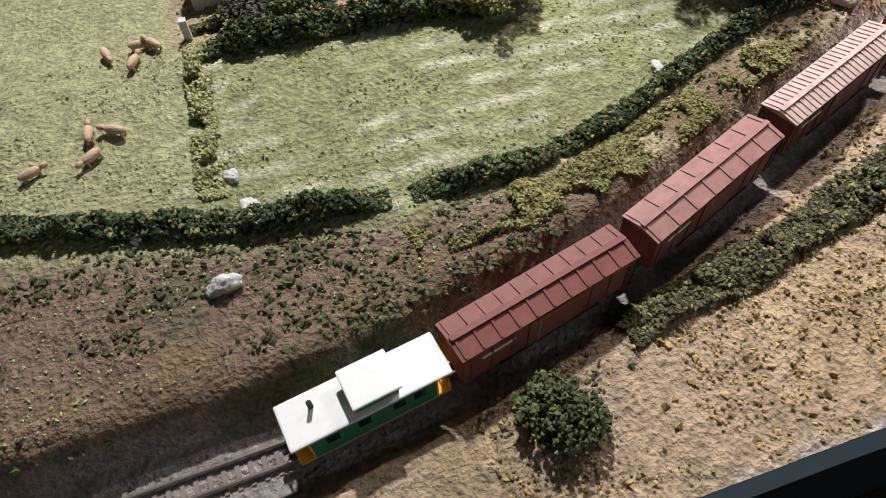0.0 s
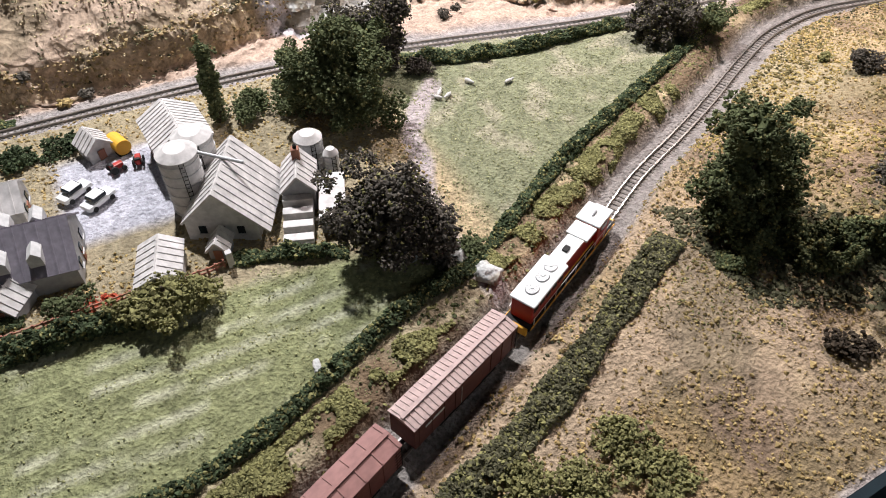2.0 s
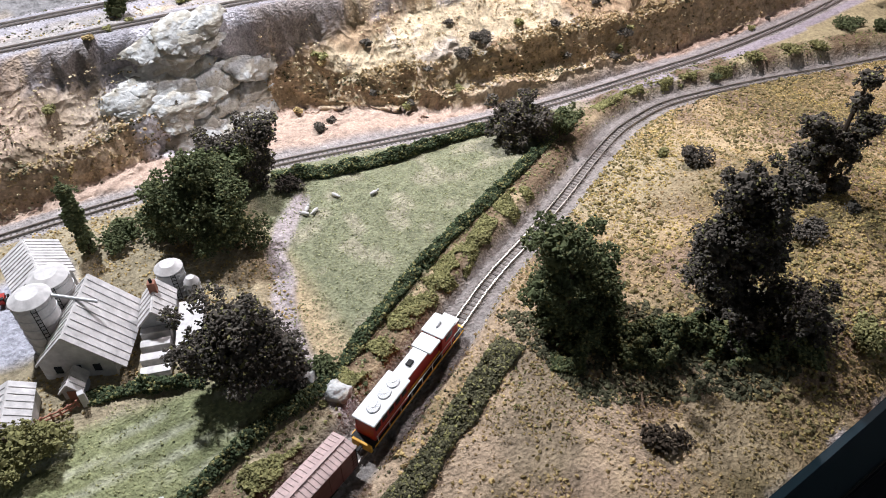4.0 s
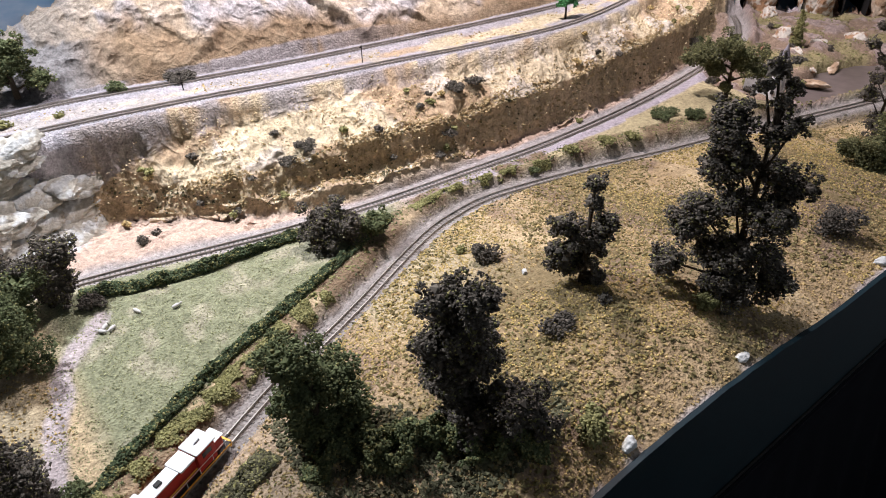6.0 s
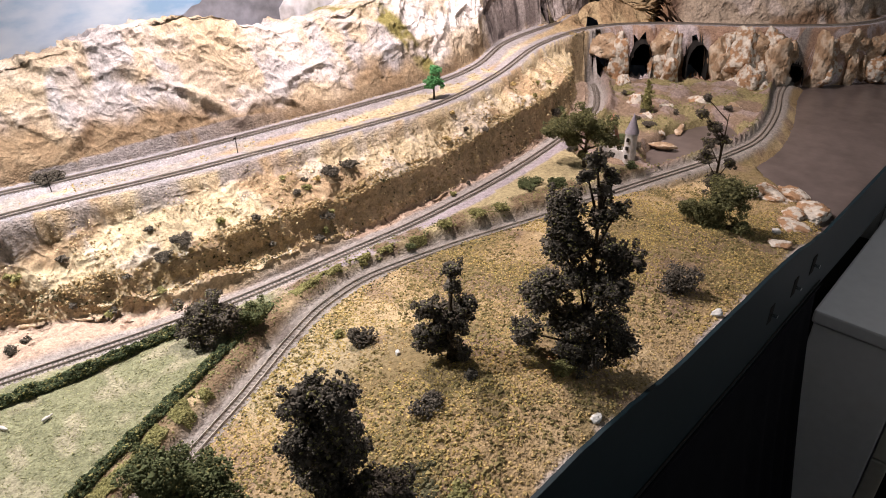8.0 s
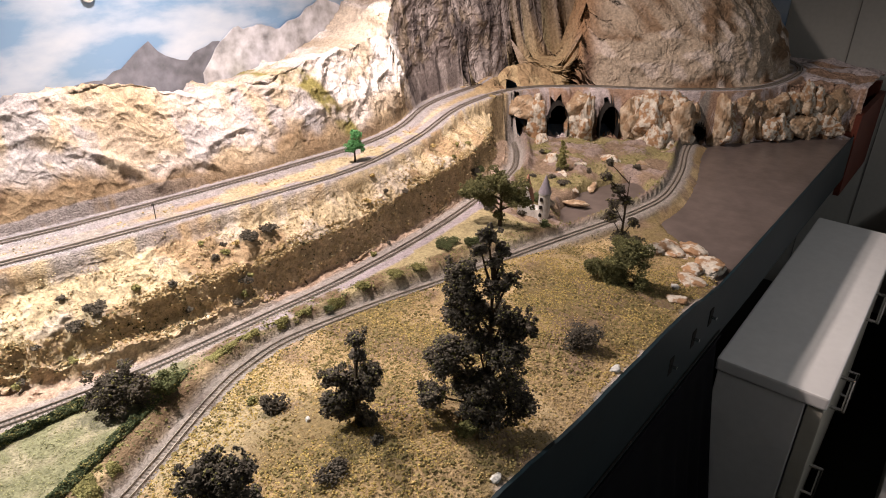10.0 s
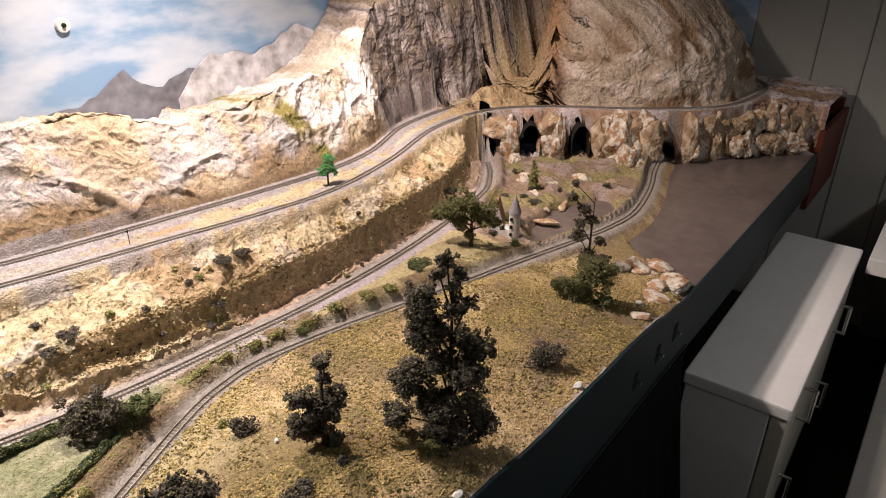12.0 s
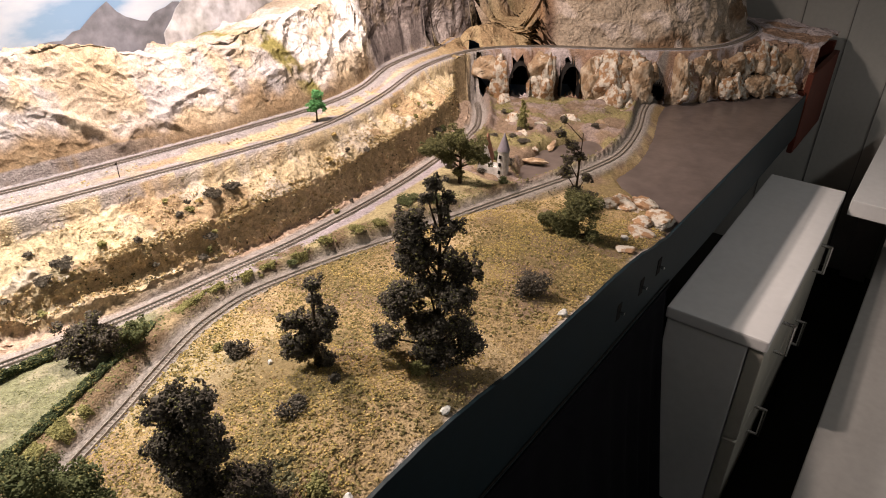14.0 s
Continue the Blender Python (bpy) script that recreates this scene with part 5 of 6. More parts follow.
for i, (x, y) in enumerate(cave_line):
    if min(math.hypot(x - m[0], y - m[1]) - m[4] for m in MOUTHS) < .03:
        continue
    for lift in (0, 1):
        bx, by = x + ro.uniform(-.012, .012) + lift * .012, y + ro.uniform(-.012, .012) + lift * .008
        mt = ro.random() < .45
        rock(bx, by, (1.0 if not lift else 1.078) + ro.uniform(-.012, .012), ro.uniform(.035, .06), ro.uniform(.035, .055), ro.uniform(.05, .075), 140 + 2 * i + lift, M_BROWNROCK if mt else M_ROCK, "rusty brown rock face beside the tunnels" if mt else "cast plaster rock with pale weathered faces", ro.uniform(10, 60))
for i, (x, y, r) in enumerate(((2.20, .19, .04), (2.235, .155, .05), (2.255, .10, .05), (2.24, .055, .045), (2.16, .07, .035), (2.10, .035, .03), (1.95, .03, .025))):
    rock(x, y, max(zt(x, y), .953) + .004, r, r * .8, r * .35, 240 + i, M_ROCK, "pale flat rock ledge at the lake shore", i * 50)
M_WHITEROCK = material("white_rock", (0.56, 0.56, 0.54), 0.9, second=(0.40, 0.37, 0.31), patch=40, grain=120, amount=0.4, big=30, bump=0.004)
ro = random.Random(8)
for i in range(60):
    x, y = .57 + .19 * ro.random(), .855 + .08 * ro.random()
    if (x - .665) ** 2 / .011 + (y - .898) ** 2 / .0015 > 1.0:
        continue
    ob = rock(x, y, zt(x, y), ro.uniform(.04, .065), ro.uniform(.022, .034), ro.uniform(.0045, .0075), 60 + i, M_WHITEROCK, "layered white limestone outcrop on the slope", 0, "limestone outcrop")
    ob.matrix_basis = Matrix.Translation((x, y, zt(x, y))) @ pose(0, 0, 0, 50 + ro.uniform(-8, 6), ro.uniform(-6, 6), 0) @ pose(0, 0, 0, 0, 0, ro.uniform(-12, 16))
for i, (x, y, r) in enumerate(((.602, .305, .016), (.585, .338, .014), (.570, .352, .012), (.599, .318, .010), (.545, .36, .009), (.051, .252, .009), (.037, .246, .006), (.109, .247, .011), (.101, .279, .008), (.085, .193, .012), (1.173, .284, .006), (2.02, .06, .012), (1.62, .012, .012), (1.26, .012, .010), (1.06, .012, .012), (.42, .285, .007))):
    rock(x, y, zt(x, y) + r * .3, r, r * .8, r * .6, 80 + i, M_WHITEROCK, "small pale stone lying on the scenery", i * 40, "loose stones")
bridge = empty("bridge", pose(2.985, .765, 0, 0, 0, -52), "short grey concrete bridge under the upper track", "bridge")
part("deck", box(bmesh.new(), -.075, .075, -.03, .03, 1.128, 1.148, .002), material("concrete", (.36, .33, .30), .85, grain=150, amount=.3), bridge)
part("girder", box(bmesh.new(), -.075, .075, -.034, -.030, 1.12, 1.152, .001), M_TIE, bridge)

# ---- train ----
M_BOXRED = material("boxcar_red", (0.21, 0.072, 0.06), 0.6, grain=160, amount=0.2, big=40)
M_BOXBROWN = material("boxcar_brown", (0.14, 0.052, 0.045), 0.6, grain=160, amount=0.25, big=40)
M_ROOFPINK = material("faded_roof", (0.50, 0.37, 0.34), 0.65, grain=160, amount=0.25, big=40)
M_ROOFDULL = material("dull_roof", (0.33, 0.17, 0.15), 0.65, grain=160, amount=0.25, big=40)
M_WHITE = material("white_paint", (0.80, 0.80, 0.78), 0.5, grain=120, amount=0.08, big=20)
M_LOCORED = material("loco_red", (0.42, 0.03, 0.02), 0.4, grain=120, amount=0.12)
M_YELLOW = material("yellow_paint", (0.75, 0.40, 0.04), 0.5, grain=120, amount=0.12)
M_GREEN = material("caboose_green", (0.03, 0.20, 0.10), 0.5, grain=120, amount=0.12)
M_BLACK = material("black_running_gear", (0.02, 0.019, 0.018), 0.7, grain=200, amount=0.3)
M_GLASS = material("dark_window", (0.02, 0.025, 0.03), 0.15, grain=80, amount=0.1, spec=0.5)
M_GREY = material("grey_metal", (0.45, 0.45, 0.45), 0.5, 0.3, grain=150, amount=0.2)


def truck(parent, x):
    t = part("truck", box(bmesh.new(), x - .015, x + .015, -.011, .011, .003, .009, .001), M_BLACK, parent)
    for dx in (-.010, .010):
        for y in (-.0072, .0072):
            w = bmesh.new()
            cyl(w, .0052, .0052, -.0014, .0014, pose(x + dx, y, .0053, 90), 14)
            part("wheel", w, M_GREY, t)


def couplers(parent, half):
    for sgn in (-1, 1):
        part("coupler", box(bmesh.new(), sgn * (half + .002) - .005, sgn * (half + .002) + .005, -.0018, .0018, .0075, .0105, .0005), M_BLACK, parent)


def on_line(u):
    i = int(np.argmin(np.abs(A[:, 0] - u)))
    i = min(max(i, 1), len(A) - 2)
    x = u
    y = float(np.interp(u, A[:, 0], A[:, 1]))
    return pose(x, y, .985 + .004, 0, 0, math.degrees(math.atan2(A[i + 1][1] - A[i - 1][1], A[i + 1][0] - A[i - 1][0]))) @ Matrix.Diagonal((1, .8, .86, 1))


def boxcar(u, half, body, roof, label, ribs, seed):
    root = empty("boxcar", on_line(u), label, "railway car", "freight train")
    w, z0, z1 = .0165, .010, .046
    part("underframe", box(bmesh.new(), -half + .004, half - .004, -.010, .010, .0095, .0118), M_BLACK, root)
    part("body", box(bmesh.new(), -half, half, -w, w, .0119, z1, .0008), body, root)
    bm = prism(bmesh.new(), [(-w - .0008, z1), (w + .0008, z1), (w + .0008, z1 + .0008), (0, z1 + .0042), (-w - .0008, z1 + .0008)], 2 * half + .002, Matrix.Translation((half + .001, 0, 0)) @ pose(0, 0, 0, 0, 0, 90))
    rf = part("roof", bm, roof, root)
    n = int(2 * half / ribs)
    for k in range(n + 1):
        x = -half + .002 + k * (2 * half - .004) / n
        for s in (-1, 1):
            q = bmesh.new()
            a = math.degrees(math.atan2(.0034, w))
            box(q, x - .0007, x + .0007, .0024, w, -.0002, .0007)
            bmesh.ops.transform(q, matrix=Matrix.Translation((0, 0, z1 + .0044)) @ pose(0, 0, 0, -a * 1, 0, 0), verts=q.verts)
            if s < 0:
                bmesh.ops.transform(q, matrix=pose(0, 0, 0, 0, 0, 180), verts=q.verts)
            part("roof_rib", q, roof, rf)
    part("running_board", box(bmesh.new(), -half, half, -.0022, .0022, z1 + .0050, z1 + .0058), roof, root)
    for s in (-1, 1):
        d = part("door", box(bmesh.new(), -.017, .017, s * (w + .0006) - .0006, s * (w + .0006) + .0006, .0135, z1 - .002, .0004), body, root)
        part("door_bar", box(bmesh.new(), -.010, -.0094, s * (w + .0014) - .0003, s * (w + .0014) + .0003, .015, z1 - .004), M_GREY, d)
        part("door_rail", box(bmesh.new(), -.036, .036, s * (w + .001) - .0006, s * (w + .001) + .0006, .0122, .0132), M_BLACK, root)
        for k in range(9):
            x = -half + .005 + k * (2 * half - .010) / 8
            if abs(x) > .02:
                part("side_rib", box(bmesh.new(), x - .0006, x + .0006, s * (w + .0004) - .0004, s * (w + .0004) + .0004, .0135, z1 - .001), body, root)
        lad = part("ladder", box(bmesh.new(), half - .0012, half - .0004, s * (w + .0012) - .0003, s * (w + .0012) + .0003, .013, z1), M_BLACK, root)
        for k in range(6):
            part("rung", box(bmesh.new(), half - .008, half - .0012, s * (w + .0012) - .0002, s * (w + .0012) + .0002, .015 + k * .005, .0154 + k * .005), M_BLACK, lad)
        # lettering too small to read
        part("lettering", box(bmesh.new(), -half + .012, -half + .034, s * (w + .0003) - .0003, s * (w + .0003) + .0003, .034, .0365), M_WHITE, root)
    truck(root, -half + .022)
    truck(root, half - .022)
    couplers(root, half)
    return root


def locomotive(u):
    root = empty("locomotive", on_line(u), "red diesel locomotive with a bright white roof and yellow sill stripe", "locomotive", "freight train")
    H = .086
    part("frame", box(bmesh.new(), -H, H, -.0165, .0165, .011, .0145, .001), M_BLACK, root)
    for s in (-1, 1):
        part("sill_stripe", box(bmesh.new(), -H + .002, H - .002, s * .0168 - .0004, s * .0168 + .0004, .0122, .0142), M_YELLOW, root)
        part("side_stripe", box(bmesh.new(), -H + .01, .038, s * .0134 - .0004, s * .0134 + .0004, .024, .026), M_YELLOW, root)
        rail = part("handrail", box(bmesh.new(), -H + .006, H - .006, s * .0162 - .0003, s * .0162 + .0003, .0245, .0251), M_WHITE, root)
        for k in range(9):
            x = -H + .008 + k * .0195
            part("stanchion", box(bmesh.new(), x - .0003, x + .0003, s * .0162 - .0003, s * .0162 + .0003, .0146, .0246), M_WHITE, rail)
    part("fuel_tank", box(bmesh.new(), -.022, .022, -.012, .012, .003, .0108, .002), M_BLACK, root)
    rear = part("rear_hood", box(bmesh.new(), -H + .006, -.022, -.0138, .0138, .0146, .043, .0015), M_LOCORED, root)
    part("long_hood", box(bmesh.new(), -.0222, .040, -.0105, .0105, .0146, .041, .0012), M_LOCORED, root)
    cabp = part("cab", box(bmesh.new(), .0402, .066, -.0158, .0158, .0146, .044, .0015), M_LOCORED, root)
    part("nose", box(bmesh.new(), .0662, .080, -.0115, .0115, .0146, .033, .003), M_LOCORED, root)
    part("rear_roof", box(bmesh.new(), -H + .004, -.020, -.0162, .0162, .0432, .0462, .002), M_WHITE, root, "white radiator roof")
    part("hood_roof", box(bmesh.new(), -.0198, .018, -.0108, .0108, .0412, .0436, .001), M_WHITE, root)
    part("wide_roof", box(bmesh.new(), .0182, .0395, -.0145, .0145, .0412, .0448, .0015), M_WHITE, root)
    part("cab_roof", box(bmesh.new(), .040, .069, -.0166, .0166, .0442, .0470, .002), M_WHITE, root)
    part("nose_top", box(bmesh.new(), .0665, .082, -.012, .012, .0331, .0345, .0008), M_WHITE, root)
    for x in (-.064, -.046, -.031):
        f = part("radiator_fan", cyl(bmesh.new(), .0078, .0072, .0463, .0478, Matrix.Translation((x, 0, 0)), 24), M_GREY, root, "round grey roof fan")
        part("fan_hub", cyl(bmesh.new(), .002, .0018, .0479, .0488, Matrix.Translation((x, 0, 0)), 12), M_WHITE, f)
        for k in range(6):
            part("fan_bar", box(bmesh.new(), x - .0004, x + .0004, -.0066, .0066, .0477, .0481), M_WHITE, f).matrix_basis = Matrix.Translation((x, 0, 0)) @ pose(0, 0, 0, 0, 0, 30 * k) @ Matrix.Translation((-x, 0, 0))
    part("exhaust_stack", box(bmesh.new(), -.006, .002, -.0035, .0035, .0436, .0462, .0006), M_BLACK, root)
    part("horn", cyl(bmesh.new(), .001, .0018, 0, .008, pose(.05, 0, .0482, 0, 90, 0), 8), M_GREY, root)
    part("windshield", box(bmesh.new(), .0659, .0664, -.012, .012, .035, .042), M_GLASS, cabp)
    for s in (-1, 1):
        part("cab_window", box(bmesh.new(), .047, .060, s * .0159 - .0003, s * .0159 + .0003, .033, .041), M_GLASS, cabp)
        part("headlight", cyl(bmesh.new(), .0014, .0014, 0, .001, pose(.080, s * .002, .030, 0, 90, 0), 10), M_WHITE, root)
        for k in range(5):
            part("grille", box(bmesh.new(), -.078 + k * .011, -.070 + k * .011, s * .0140 - .0003, s * .0140 + .0003, .031, .040), M_BLACK, rear)
    part("pilot", box(bmesh.new(), H - .001, H + .002, -.014, .014, .004, .0145, .0008), M_YELLOW, root)
    part("pilot", box(bmesh.new(), -H - .002, -H + .001, -.014, .014, .004, .0145, .0008), M_YELLOW, root)
    truck(root, -.056)
    truck(root, .056)
    couplers(root, H + .002)
    return root


def caboose(u):
    root = empty("caboose", on_line(u), "green caboose with yellow ends and a white roof with cupola", "caboose", "freight train")
    part("frame", box(bmesh.new(), -.045, .045, -.015, .015, .0095, .0125, .0008), M_YELLOW, root)
    part("body", box(bmesh.new(), -.036, .036, -.0155, .0155, .0126, .039, .0008), M_GREEN, root)
    for x0, x1 in ((-.0364, -.0361), (.0361, .0364)):
        part("end_panel", box(bmesh.new(), x0 - .0008, x1 + .0008, -.015, .015, .013, .0385), M_YELLOW, root)
    part("roof", box(bmesh.new(), -.046, .046, -.0172, .0172, .0391, .0418, .0015), M_WHITE, root)
    cup = part("cupola", box(bmesh.new(), -.008, .016, -.013, .013, .0419, .050, .0008), M_GREEN, root)
    part("cupola_roof", box(bmesh.new(), -.010, .018, -.0152, .0152, .0501, .0525, .0012), M_WHITE, cup)
    for s in (-1, 1):
        for x in (-.024, -.006, .014, .026):
            part("window", box(bmesh.new(), x - .0035, x + .0035, s * .0157 - .0003, s * .0157 + .0003, .026, .034), M_GLASS, root)
        part("railing", box(bmesh.new(), s * .0445 - .0004, s * .0445 + .0004, -.014, .014, .022, .0226), M_YELLOW, root)
        for y in (-.0135, -.005, .005, .0135):
            part("railing_post", box(bmesh.new(), s * .0445 - .0004, s * .0445 + .0004, y - .0004, y + .0004, .0125, .0221), M_YELLOW, root)
    part("smokejack", cyl(bmesh.new(), .0015, .0015, .0418, .050, Matrix.Translation((-.028, .005, 0)), 8), M_BLACK, root)
    truck(root, -.026)
    truck(root, .026)
    couplers(root, .045)
    return root


locomotive(.672)
boxcar(.516, .064, M_BOXBROWN, M_ROOFPINK, "brown boxcar with a ribbed sun-bleached roof, coupled behind the locomotive", .0052, 1)
boxcar(.385, .062, M_BOXRED, M_ROOFDULL, "red oxide boxcar with a faded flat-panel roof", .016, 2)
boxcar(.256, .060, M_BOXRED, M_BOXRED, "red oxide boxcar with a running board along the roof", .012, 3)
caboose(.147)

# ---- farm ----
M_PLASTER = material("whitewashed_wall", (0.54, 0.525, 0.51), 0.8, grain=200, amount=0.3, big=70)
M_TIN = material("bleached_roof", (0.56, 0.53, 0.51), 0.6, grain=140, amount=0.38, big=60)
M_SLATE = material("purple_slate", (0.21, 0.19, 0.22), 0.75, grain=200, amount=0.3, big=50)
M_BRICK = material("brick_wall", (0.32, 0.15, 0.10), 0.85, grain=250, amount=0.3)
M_STONEGREY = material("grey_wall", (0.36, 0.36, 0.37), 0.85, grain=220, amount=0.25, big=50)


def house(name, x, y, turn, w, d, hw, hr, wall, roof, label, battens=7, doors=True, overhang=.003, dormers=0, chimney=True, windows=2, category="house", asym=0.0):
    """Gables face the local -y and +y; the ridge runs along y."""
    root = empty(name, pose(x, y, zt(x, y) - .001, 0, 0, turn), label, category, "farm buildings")
    bm = prism(bmesh.new(), [(-w / 2, 0), (w / 2, 0), (w / 2, hw), (0, hw + hr), (-w / 2, hw)], d, Matrix.Translation((0, -d / 2, 0)))
    walls = part("wall", bm, wall, root)
    for s in (-1, 1):
        L_ = math.hypot(w / 2, hr) + overhang + (asym if s > 0 else 0)
        a = math.degrees(math.atan2(hr, w / 2))
        m = Matrix.Translation((0, 0, hw + hr + .0012)) @ pose(0, 0, 0, 0, a * s, 0)
        q = bmesh.new()
        box(q, 0 if s > 0 else -L_, L_ if s > 0 else 0, -d / 2 - overhang, d / 2 + overhang, -.001, .001)
        bmesh.ops.transform(q, matrix=m, verts=q.verts)
        rf = part("roof", q, roof, root)
        for k in range(battens):
            yy = -d / 2 + (k + .5) * d / battens
            q = bmesh.new()
            box(q, .001 if s > 0 else -L_, L_ if s > 0 else -.001, yy - .0006, yy + .0006, .001, .0018)
            bmesh.ops.transform(q, matrix=m, verts=q.verts)
            part("roof_seam", q, roof, rf)
        for k in range(dormers):
            yy = -d / 2 + (k + 1) * d / (dormers + 1)
            dm = bmesh.new()
            xx = s * w * .27
            prism(dm, [(-.006, 0), (.006, 0), (.006, .010), (0, .016), (-.006, .010)], .018, Matrix.Translation((xx, yy, hw + hr * .3)) @ pose(0, 0, 0, 0, 0, -90 * s) @ Matrix.Translation((0, -.004, 0)))
            part("dormer", dm, M_PLASTER, root, "white dormer window")
    for k in range(windows):
        for yy, o in ((-d / 2, -.0006), (d / 2, .0006)):
            xx = (k - (windows - 1) / 2) * w / max(windows, 1) * .8
            wn = part("window", box(bmesh.new(), xx - .0035, xx + .0035, yy + o - .0006, yy + o + .0006, hw * .45, hw * .45 + .009), M_GLASS, walls)
            part("sill", box(bmesh.new(), xx - .0045, xx + .0045, yy + o * 2 - .001, yy + o * 2 + .001, hw * .45 - .0012, hw * .45 - .0002), M_PLASTER, wn)
    if doors:
        part("door", box(bmesh.new(), -.004, .004, -d / 2 - .0012, -d / 2 - .0002, 0, .014), M_BRICK, walls)
    if chimney:
        ch = part("chimney", box(bmesh.new(), -.004, .004, d * .2 - .004, d * .2 + .004, hw + hr * .5, hw + hr + .012, .0006), M_BRICK, root)
        part("chimney_pot", cyl(bmesh.new(), .002, .0016, hw + hr + .012, hw + hr + .016, Matrix.Translation((0, d * .2, 0)), 8), M_DARK, ch)
    return root


house("barn", .413, .507, -27.5, .070, .085, .026, .036, M_PLASTER, M_TIN, "whitewashed barn with a bleached metal roof", 9, windows=3, chimney=False, asym=.014, category="barn")
house("tall_barn", .388, .617, 5, .058, .062, .042, .016, M_PLASTER, M_TIN, "tall white barn with a corrugated roof behind the silos", 10, chimney=False, category="barn")
house("shed", .33, .440, -15, .036, .05, .020, .010, M_PLASTER, M_TIN, "small whitewashed shed beside the brick fence", 6, chimney=False, windows=1, category="shed")
house("porch", .386, .452, -27.5, .018, .02, .014, .010, M_STONEGREY, M_TIN, "small gabled porch in front of the barn", 3, chimney=False, windows=0, category="porch")
house("cottage", .483, .497, -20, .032, .045, .028, .018, M_STONEGREY, M_TIN, "narrow grey cottage above stone terraces", 5, windows=1)
house("farmhouse", .225, .512, 83, .075, .085, .026, .030, M_STONEGREY, M_SLATE, "large farmhouse with a purple slate roof and white dormers", 9, dormers=2, windows=3)
house("farmhouse_wing", .185, .605, 85, .05, .085, .024, .018, M_PLASTER, M_TIN, "low farmhouse wing with a bleached roof", 8, windows=2)
house("grey_shed", .203, .468, -35, .028, .03, .014, .012, M_STONEGREY, M_TIN, "small grey gabled outhouse", 4, chimney=False, windows=0, category="shed")
house("side_house", .130, .508, 80, .05, .06, .02, .016, M_PLASTER, M_TIN, "low white house at the farm's edge", 6, windows=1)
house("tool_shed", .303, .668, 20, .028, .028, .016, .012, M_PLASTER, M_TIN, "little white tool shed at the yard", 4, chimney=False, windows=0, category="shed")
annex = empty("terrace_annex", pose(.505, .462, zt(.505, .462), 0, 0, -20), "flat-roofed annex with a pale pink roof", "annex", "farm buildings")
part("wall", box(bmesh.new(), -.012, .012, -.034, .034, -.004, .018), M_STONEGREY, annex)
part("roof", box(bmesh.new(), -.0135, .0135, -.036, .036, .0182, .0204, .0006), M_TIN, annex)
steps = empty("stone_terraces", pose(.463, .448, zt(.463, .448), 0, 0, -20), "pale stone terrace steps below the cottage", "steps")
for k in range(5):
    part("step", box(bmesh.new(), -.015, .015, -.036 + k * .0145, -.026 + k * .0145, -.004, .004 + k * .0045, .0008), M_TIN, steps)
for x, y, r, hh, lab in ((.378, .533, .0195, .072, "tall white silo with a flat round cap"), (.398, .563, .020, .066, "white silo with a round cap"), (.510, .540, .015, .040, "domed grey water tank behind the cottage"), (.526, .517, .008, .030, "small white tank beside the cottage")):
    so = empty("silo", pose(x, y, zt(x, y) - .002), lab, "silo", "silos")
    part("drum", cyl(bmesh.new(), r, r, 0, hh, n=36), M_PLASTER if "grey" not in lab else M_GREY, so)
    part("cap", cyl(bmesh.new(), r * 1.04, r * .55, hh + .0002, hh + .006, n=36), M_TIN, so)
    for k in range(6):
        b_ = bmesh.new()
        cyl(b_, r + .0006, r + .0006, hh * (k + .5) / 6, hh * (k + .5) / 6 + .0012, n=36)
        part("band", b_, M_GREY, so)
    lad = part("ladder", box(bmesh.new(), -.0025, -.0019, -r - .002, -r - .0012, 0, hh), M_DARK, so)
    part("ladder_side", box(bmesh.new(), .0019, .0025, -r - .002, -r - .0012, 0, hh), M_DARK, so)
    for k in range(int(hh / .005)):
        part("rung", box(bmesh.new(), -.0019, .0019, -r - .0018, -r - .0014, k * .005 + .002, k * .005 + .0026), M_DARK, lad)
chute = part("grain_chute", cyl(bmesh.new(), .0018, .0018, 0, .06, pose(.385, .535, 1.075, 0, 100, -35), 10), M_GREY)
tagged(chute, "thin grey grain chute from silo to barn", "pipe")


def motorcar(x, y, turn, body, label):
    root = empty("toy_car", pose(x, y, zt(x, y) + .0005, 0, 0, turn), label, "car", "parked cars")
    part("body", box(bmesh.new(), -.018, .018, -.0075, .0075, .0025, .0085, .002), body, root)
    part("cabin", box(bmesh.new(), -.010, .008, -.0065, .0065, .0086, .0135, .002), M_GLASS, root)
    part("car_roof", box(bmesh.new(), -.008, .006, -.0062, .0062, .0136, .0145, .0004), body, root)
    for dx in (-.011, .011):
        for s in (-1, 1):
            part("wheel", cyl(bmesh.new(), .003, .003, -.001, .001, pose(dx, s * .0072, .003, 90), 12), M_BLACK, root)


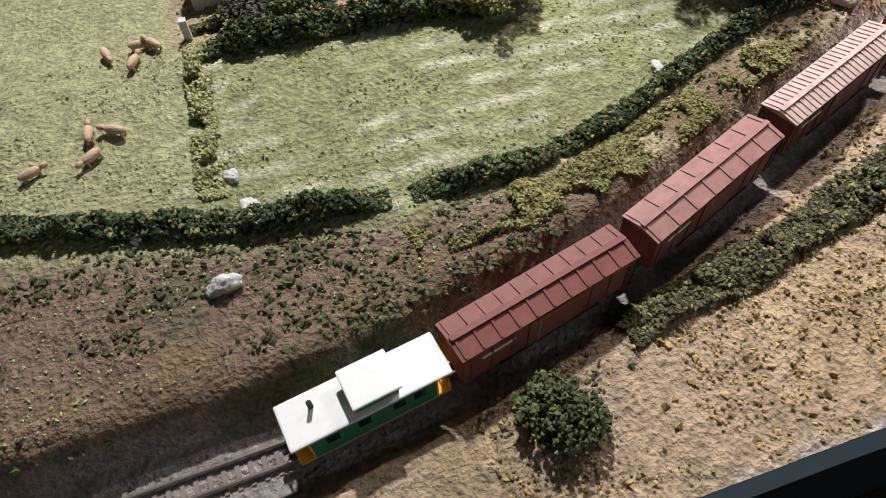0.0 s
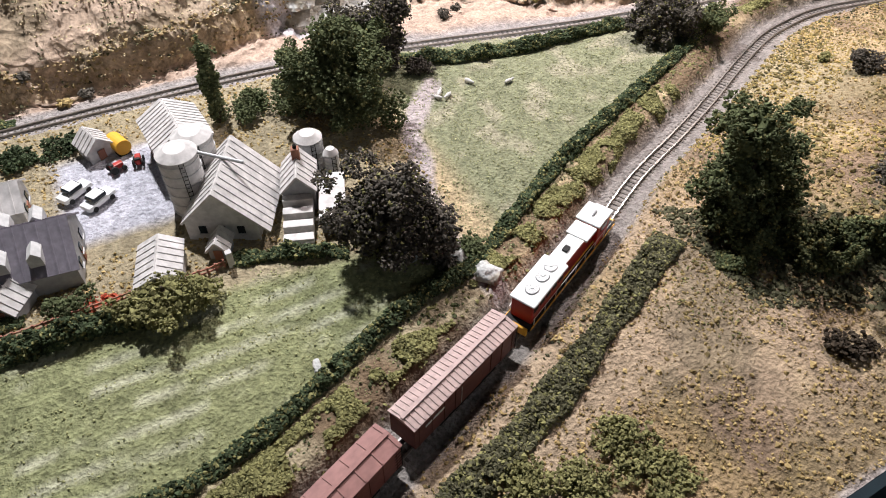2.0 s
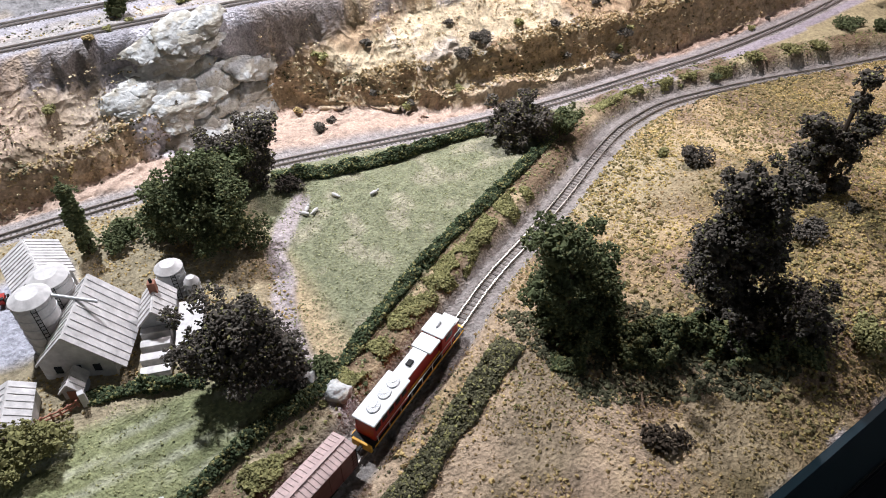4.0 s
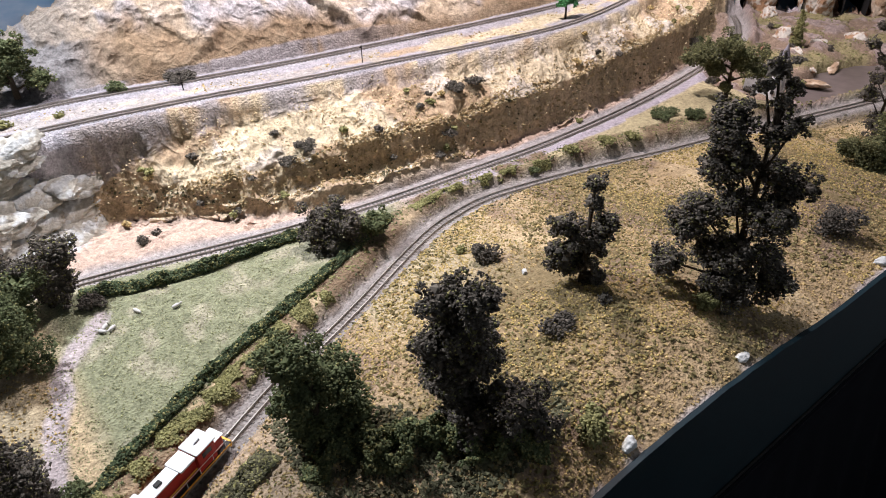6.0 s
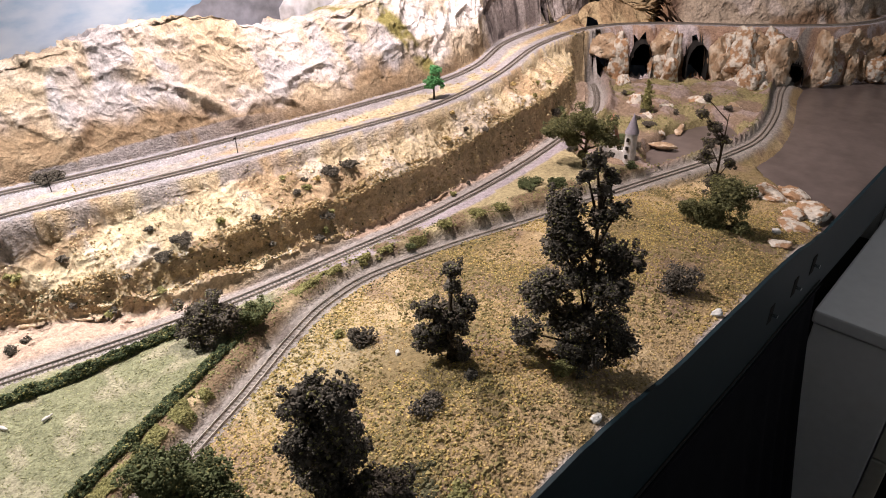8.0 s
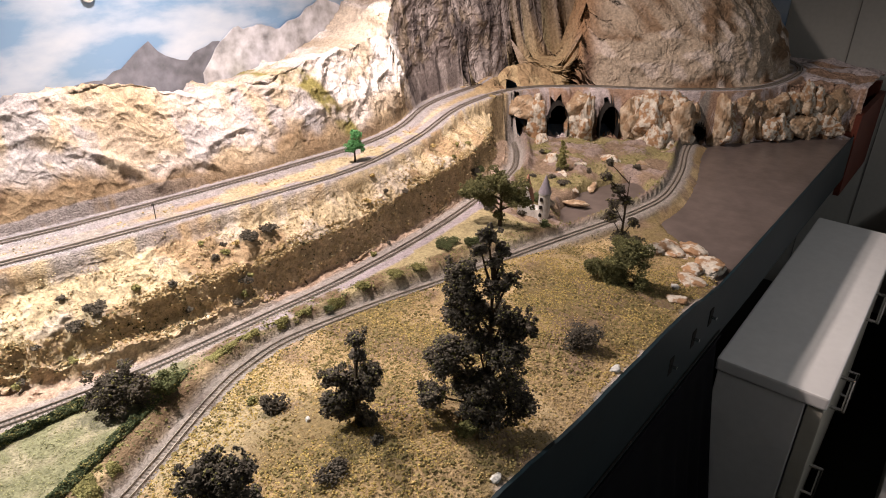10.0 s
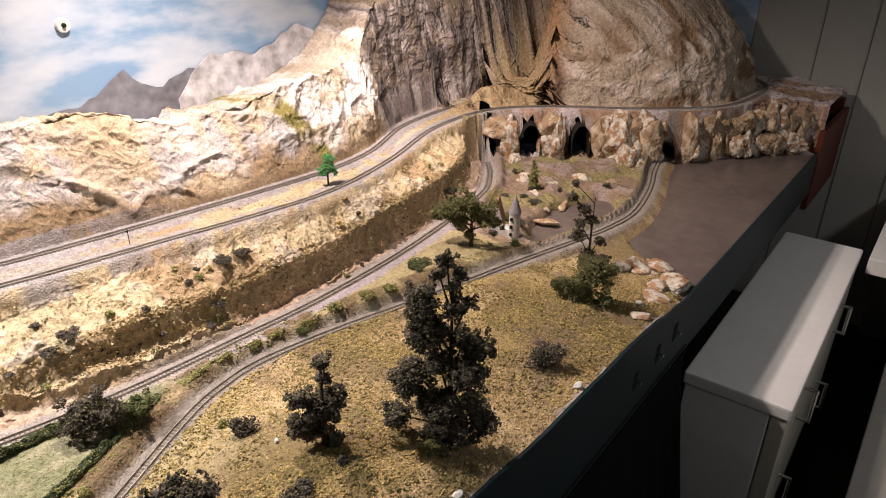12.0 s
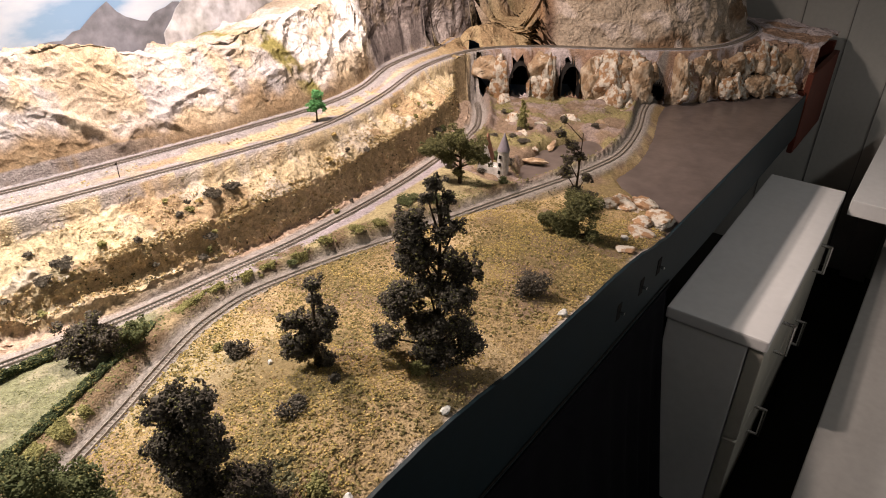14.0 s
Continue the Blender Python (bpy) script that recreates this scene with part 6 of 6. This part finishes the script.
motorcar(.272, .603, 35, M_WHITE, "white toy saloon car parked in the yard")
motorcar(.292, .580, 35, M_WHITE, "white toy estate car parked in the yard")
drum = empty("fuel_drum", pose(.327, .662, zt(.327, .662), 0, 0, 20), "yellow fuel tank beside the tool shed", "tank")
part("tank", cyl(bmesh.new(), .009, .009, -.012, .012, pose(0, 0, .011, 90), 20), M_YELLOW, drum)
part("cradle", box(bmesh.new(), -.007, .007, -.010, .010, -.002, .004), M_DARK, drum)
for x, y, tn in ((.318, .627, 20), (.341, .629, 80)):
    tr = empty("toy_tractor", pose(x, y, zt(x, y) + .0005, 0, 0, tn), "little red tractor standing in the yard", "tractor", "tractors")
    part("body", box(bmesh.new(), -.007, .007, -.003, .003, .003, .009, .001), M_LOCORED, tr)
    part("seat", box(bmesh.new(), -.007, -.003, -.003, .003, .0091, .011, .0006), M_BLACK, tr)
    for dx, r in ((-.005, .0045), (.006, .0028)):
        for s in (-1, 1):
            part("wheel", cyl(bmesh.new(), r, r, -.001, .001, pose(dx, s * .0048, r, 90), 14), M_BLACK, tr)


def fence(pts, label, mat, hh=.010, gap=.008):
    line = curve_through([(a, b, 0) for a, b in pts], 8)
    root = empty("fence", pose(0, 0, 0), label, "fence", "fences")
    last = None
    for s, p, a in frames_along(line, gap):
        z = zt(p[0], p[1])
        q = part("post", box(bmesh.new(), -.0009, .0009, -.0009, .0009, -.003, hh), mat, root)
        q.matrix_basis = pose(p[0], p[1], z, 0, 0, math.degrees(a))
        if last:
            d = Vector((p[0], p[1], z)) - last
            for zz in (.35, .8):
                r_ = part("fence_rail", box(bmesh.new(), 0, d.length, -.0005, .0005, hh * zz - .0008, hh * zz + .0008), mat, root)
                r_.matrix_basis = Matrix.Translation(last) @ d.to_track_quat("X", "Z").to_matrix().to_4x4()
        last = Vector((p[0], p[1], z))


M_REDFENCE = material("brick_red_fence", (0.36, 0.16, 0.11), 0.8, grain=250, amount=0.3)
fence([(.195, .424), (.24, .424), (.30, .428)], "brick-red garden fence behind the hedge", M_REDFENCE)
fence([(.335, .425), (.36, .428), (.388, .432)], "short brick-red fence beside the shed", M_REDFENCE)
for x, y in ((.089, .441), (.389, .430)):
    g = part("gate_post", box(bmesh.new(), -.003, .003, -.003, .003, -.004, .018, .0006), M_PLASTER)
    g.matrix_basis = pose(x, y, zt(x, y))
    tagged(g, "square white gate post at a hedge end", "gate post", "gate posts")
M_FLOWER = material("red_flowers", (0.5, 0.10, 0.05), 0.9, grain=300, amount=0.3, island=0.4)
for i, (x, y) in enumerate(((.281, .436), (.262, .434), (.176, .478))):
    bush(x, y, .010, .007, M_FLOWER, "bed of orange-red flowers by the fence", 900 + i, "flower beds", size=.002)
M_TAN = material("tan_plastic", (0.52, 0.36, 0.25), 0.7, grain=200, amount=0.2)
M_PALE = material("pale_plastic", (0.55, 0.53, 0.50), 0.7, grain=200, amount=0.2)


def figurine(x, y, turn, size, mat, label):
    bm = bmesh.new()
    bmesh.ops.create_icosphere(bm, subdivisions=2, radius=1, matrix=Matrix.Translation((0, 0, size * .62)) @ Matrix.Diagonal((size, size * .42, size * .42, 1)))
    bmesh.ops.create_icosphere(bm, subdivisions=2, radius=1, matrix=Matrix.Translation((size * 1.15, 0, size * .72)) @ Matrix.Diagonal((size * .38, size * .25, size * .27, 1)))
    for dx in (-.6, .6):
        for dy in (-.22, .22):
            box(bm, dx * size - size * .09, dx * size + size * .09, dy * size - size * .09, dy * size + size * .09, -.001, size * .5)
    ob = part("pasture_figurine", bm, mat)
    ob.matrix_basis = pose(x, y, zt(x, y), 0, 0, turn)
    tagged(ob, label, "figurine", "pasture figurines")


for i, (x, y) in enumerate(((-.026, .323), (.012, .349), (.030, .346), (.013, .327), (.025, .442), (.05, .445), (.046, .42), (.062, .438))):
    figurine(x, y, 20 + 67 * i, .0085, M_TAN, "tan plastic pasture figurine lying on the grass")
for i, (x, y) in enumerate(((.699, .596), (.693, .588), (.706, .585), (.743, .60), (.79, .579))):
    figurine(x, y, 50 + 80 * i, .0065, M_PALE, "pale plastic pasture figurine standing on the grass")

# ---- castle and signals ----
castle = empty("castle", pose(2.165, .50, zt(2.165, .50) - .004) @ Matrix.Scale(1.3, 4), "small white castle with a round tower and a gabled chapel", "castle")
t1 = part("tower", cyl(bmesh.new(), .0125, .0115, -.01, .062, Matrix.Translation((-.004, -.014, 0)), 20), M_PLASTER, castle)
part("cornice", cyl(bmesh.new(), .013, .013, .0585, .0618, Matrix.Translation((-.004, -.014, 0)), 20), M_STONEGREY, t1)
part("spire", cyl(bmesh.new(), .0135, .0004, .0622, .100, Matrix.Translation((-.004, -.014, 0)), 20), M_SLATE, t1, "grey pointed spire")
for k in range(3):
    part("tower_window", box(bmesh.new(), -.0185, -.0145, -.0165, -.0115, .012 + k * .017, .019 + k * .017), M_DARK, t1)
ch_m = Matrix.Translation((-.012, .026, 0)) @ pose(0, 0, 0, 0, 0, -62)
chapel = part("chapel", prism(bmesh.new(), [(-.015, -.01), (.015, -.01), (.015, .026), (0, .074), (-.015, .026)], .045, ch_m), M_PLASTER, castle)
for sg_ in (-1, 1):
    q = bmesh.new()
    box(q, 0 if sg_ > 0 else -.053, .053 if sg_ > 0 else 0, .003, .047, -.001, .001)
    bmesh.ops.transform(q, matrix=ch_m @ Matrix.Translation((0, 0, .0755)) @ pose(0, 0, 0, 0, 72.6 * sg_, 0), verts=q.verts)
    part("roof", q, M_BRICK, chapel, "brown steep chapel roof")
part("curtain_wall", box(bmesh.new(), -.012, .012, -.02, .03, -.01, .022, .001), M_PLASTER, castle)
for x, y, z in ((.985, .985, 1.15), (1.31, .895, 1.15)):
    sg = empty("signal_post", pose(x, y, z - .002), "thin dark signal post between the upper tracks", "signal", "signal posts")
    part("mast", cyl(bmesh.new(), .0009, .0008, 0, .035, n=8), M_DARK, sg)
    part("signal_arm", box(bmesh.new(), -.004, .001, -.0005, .0005, .029, .032), M_DARK, sg)
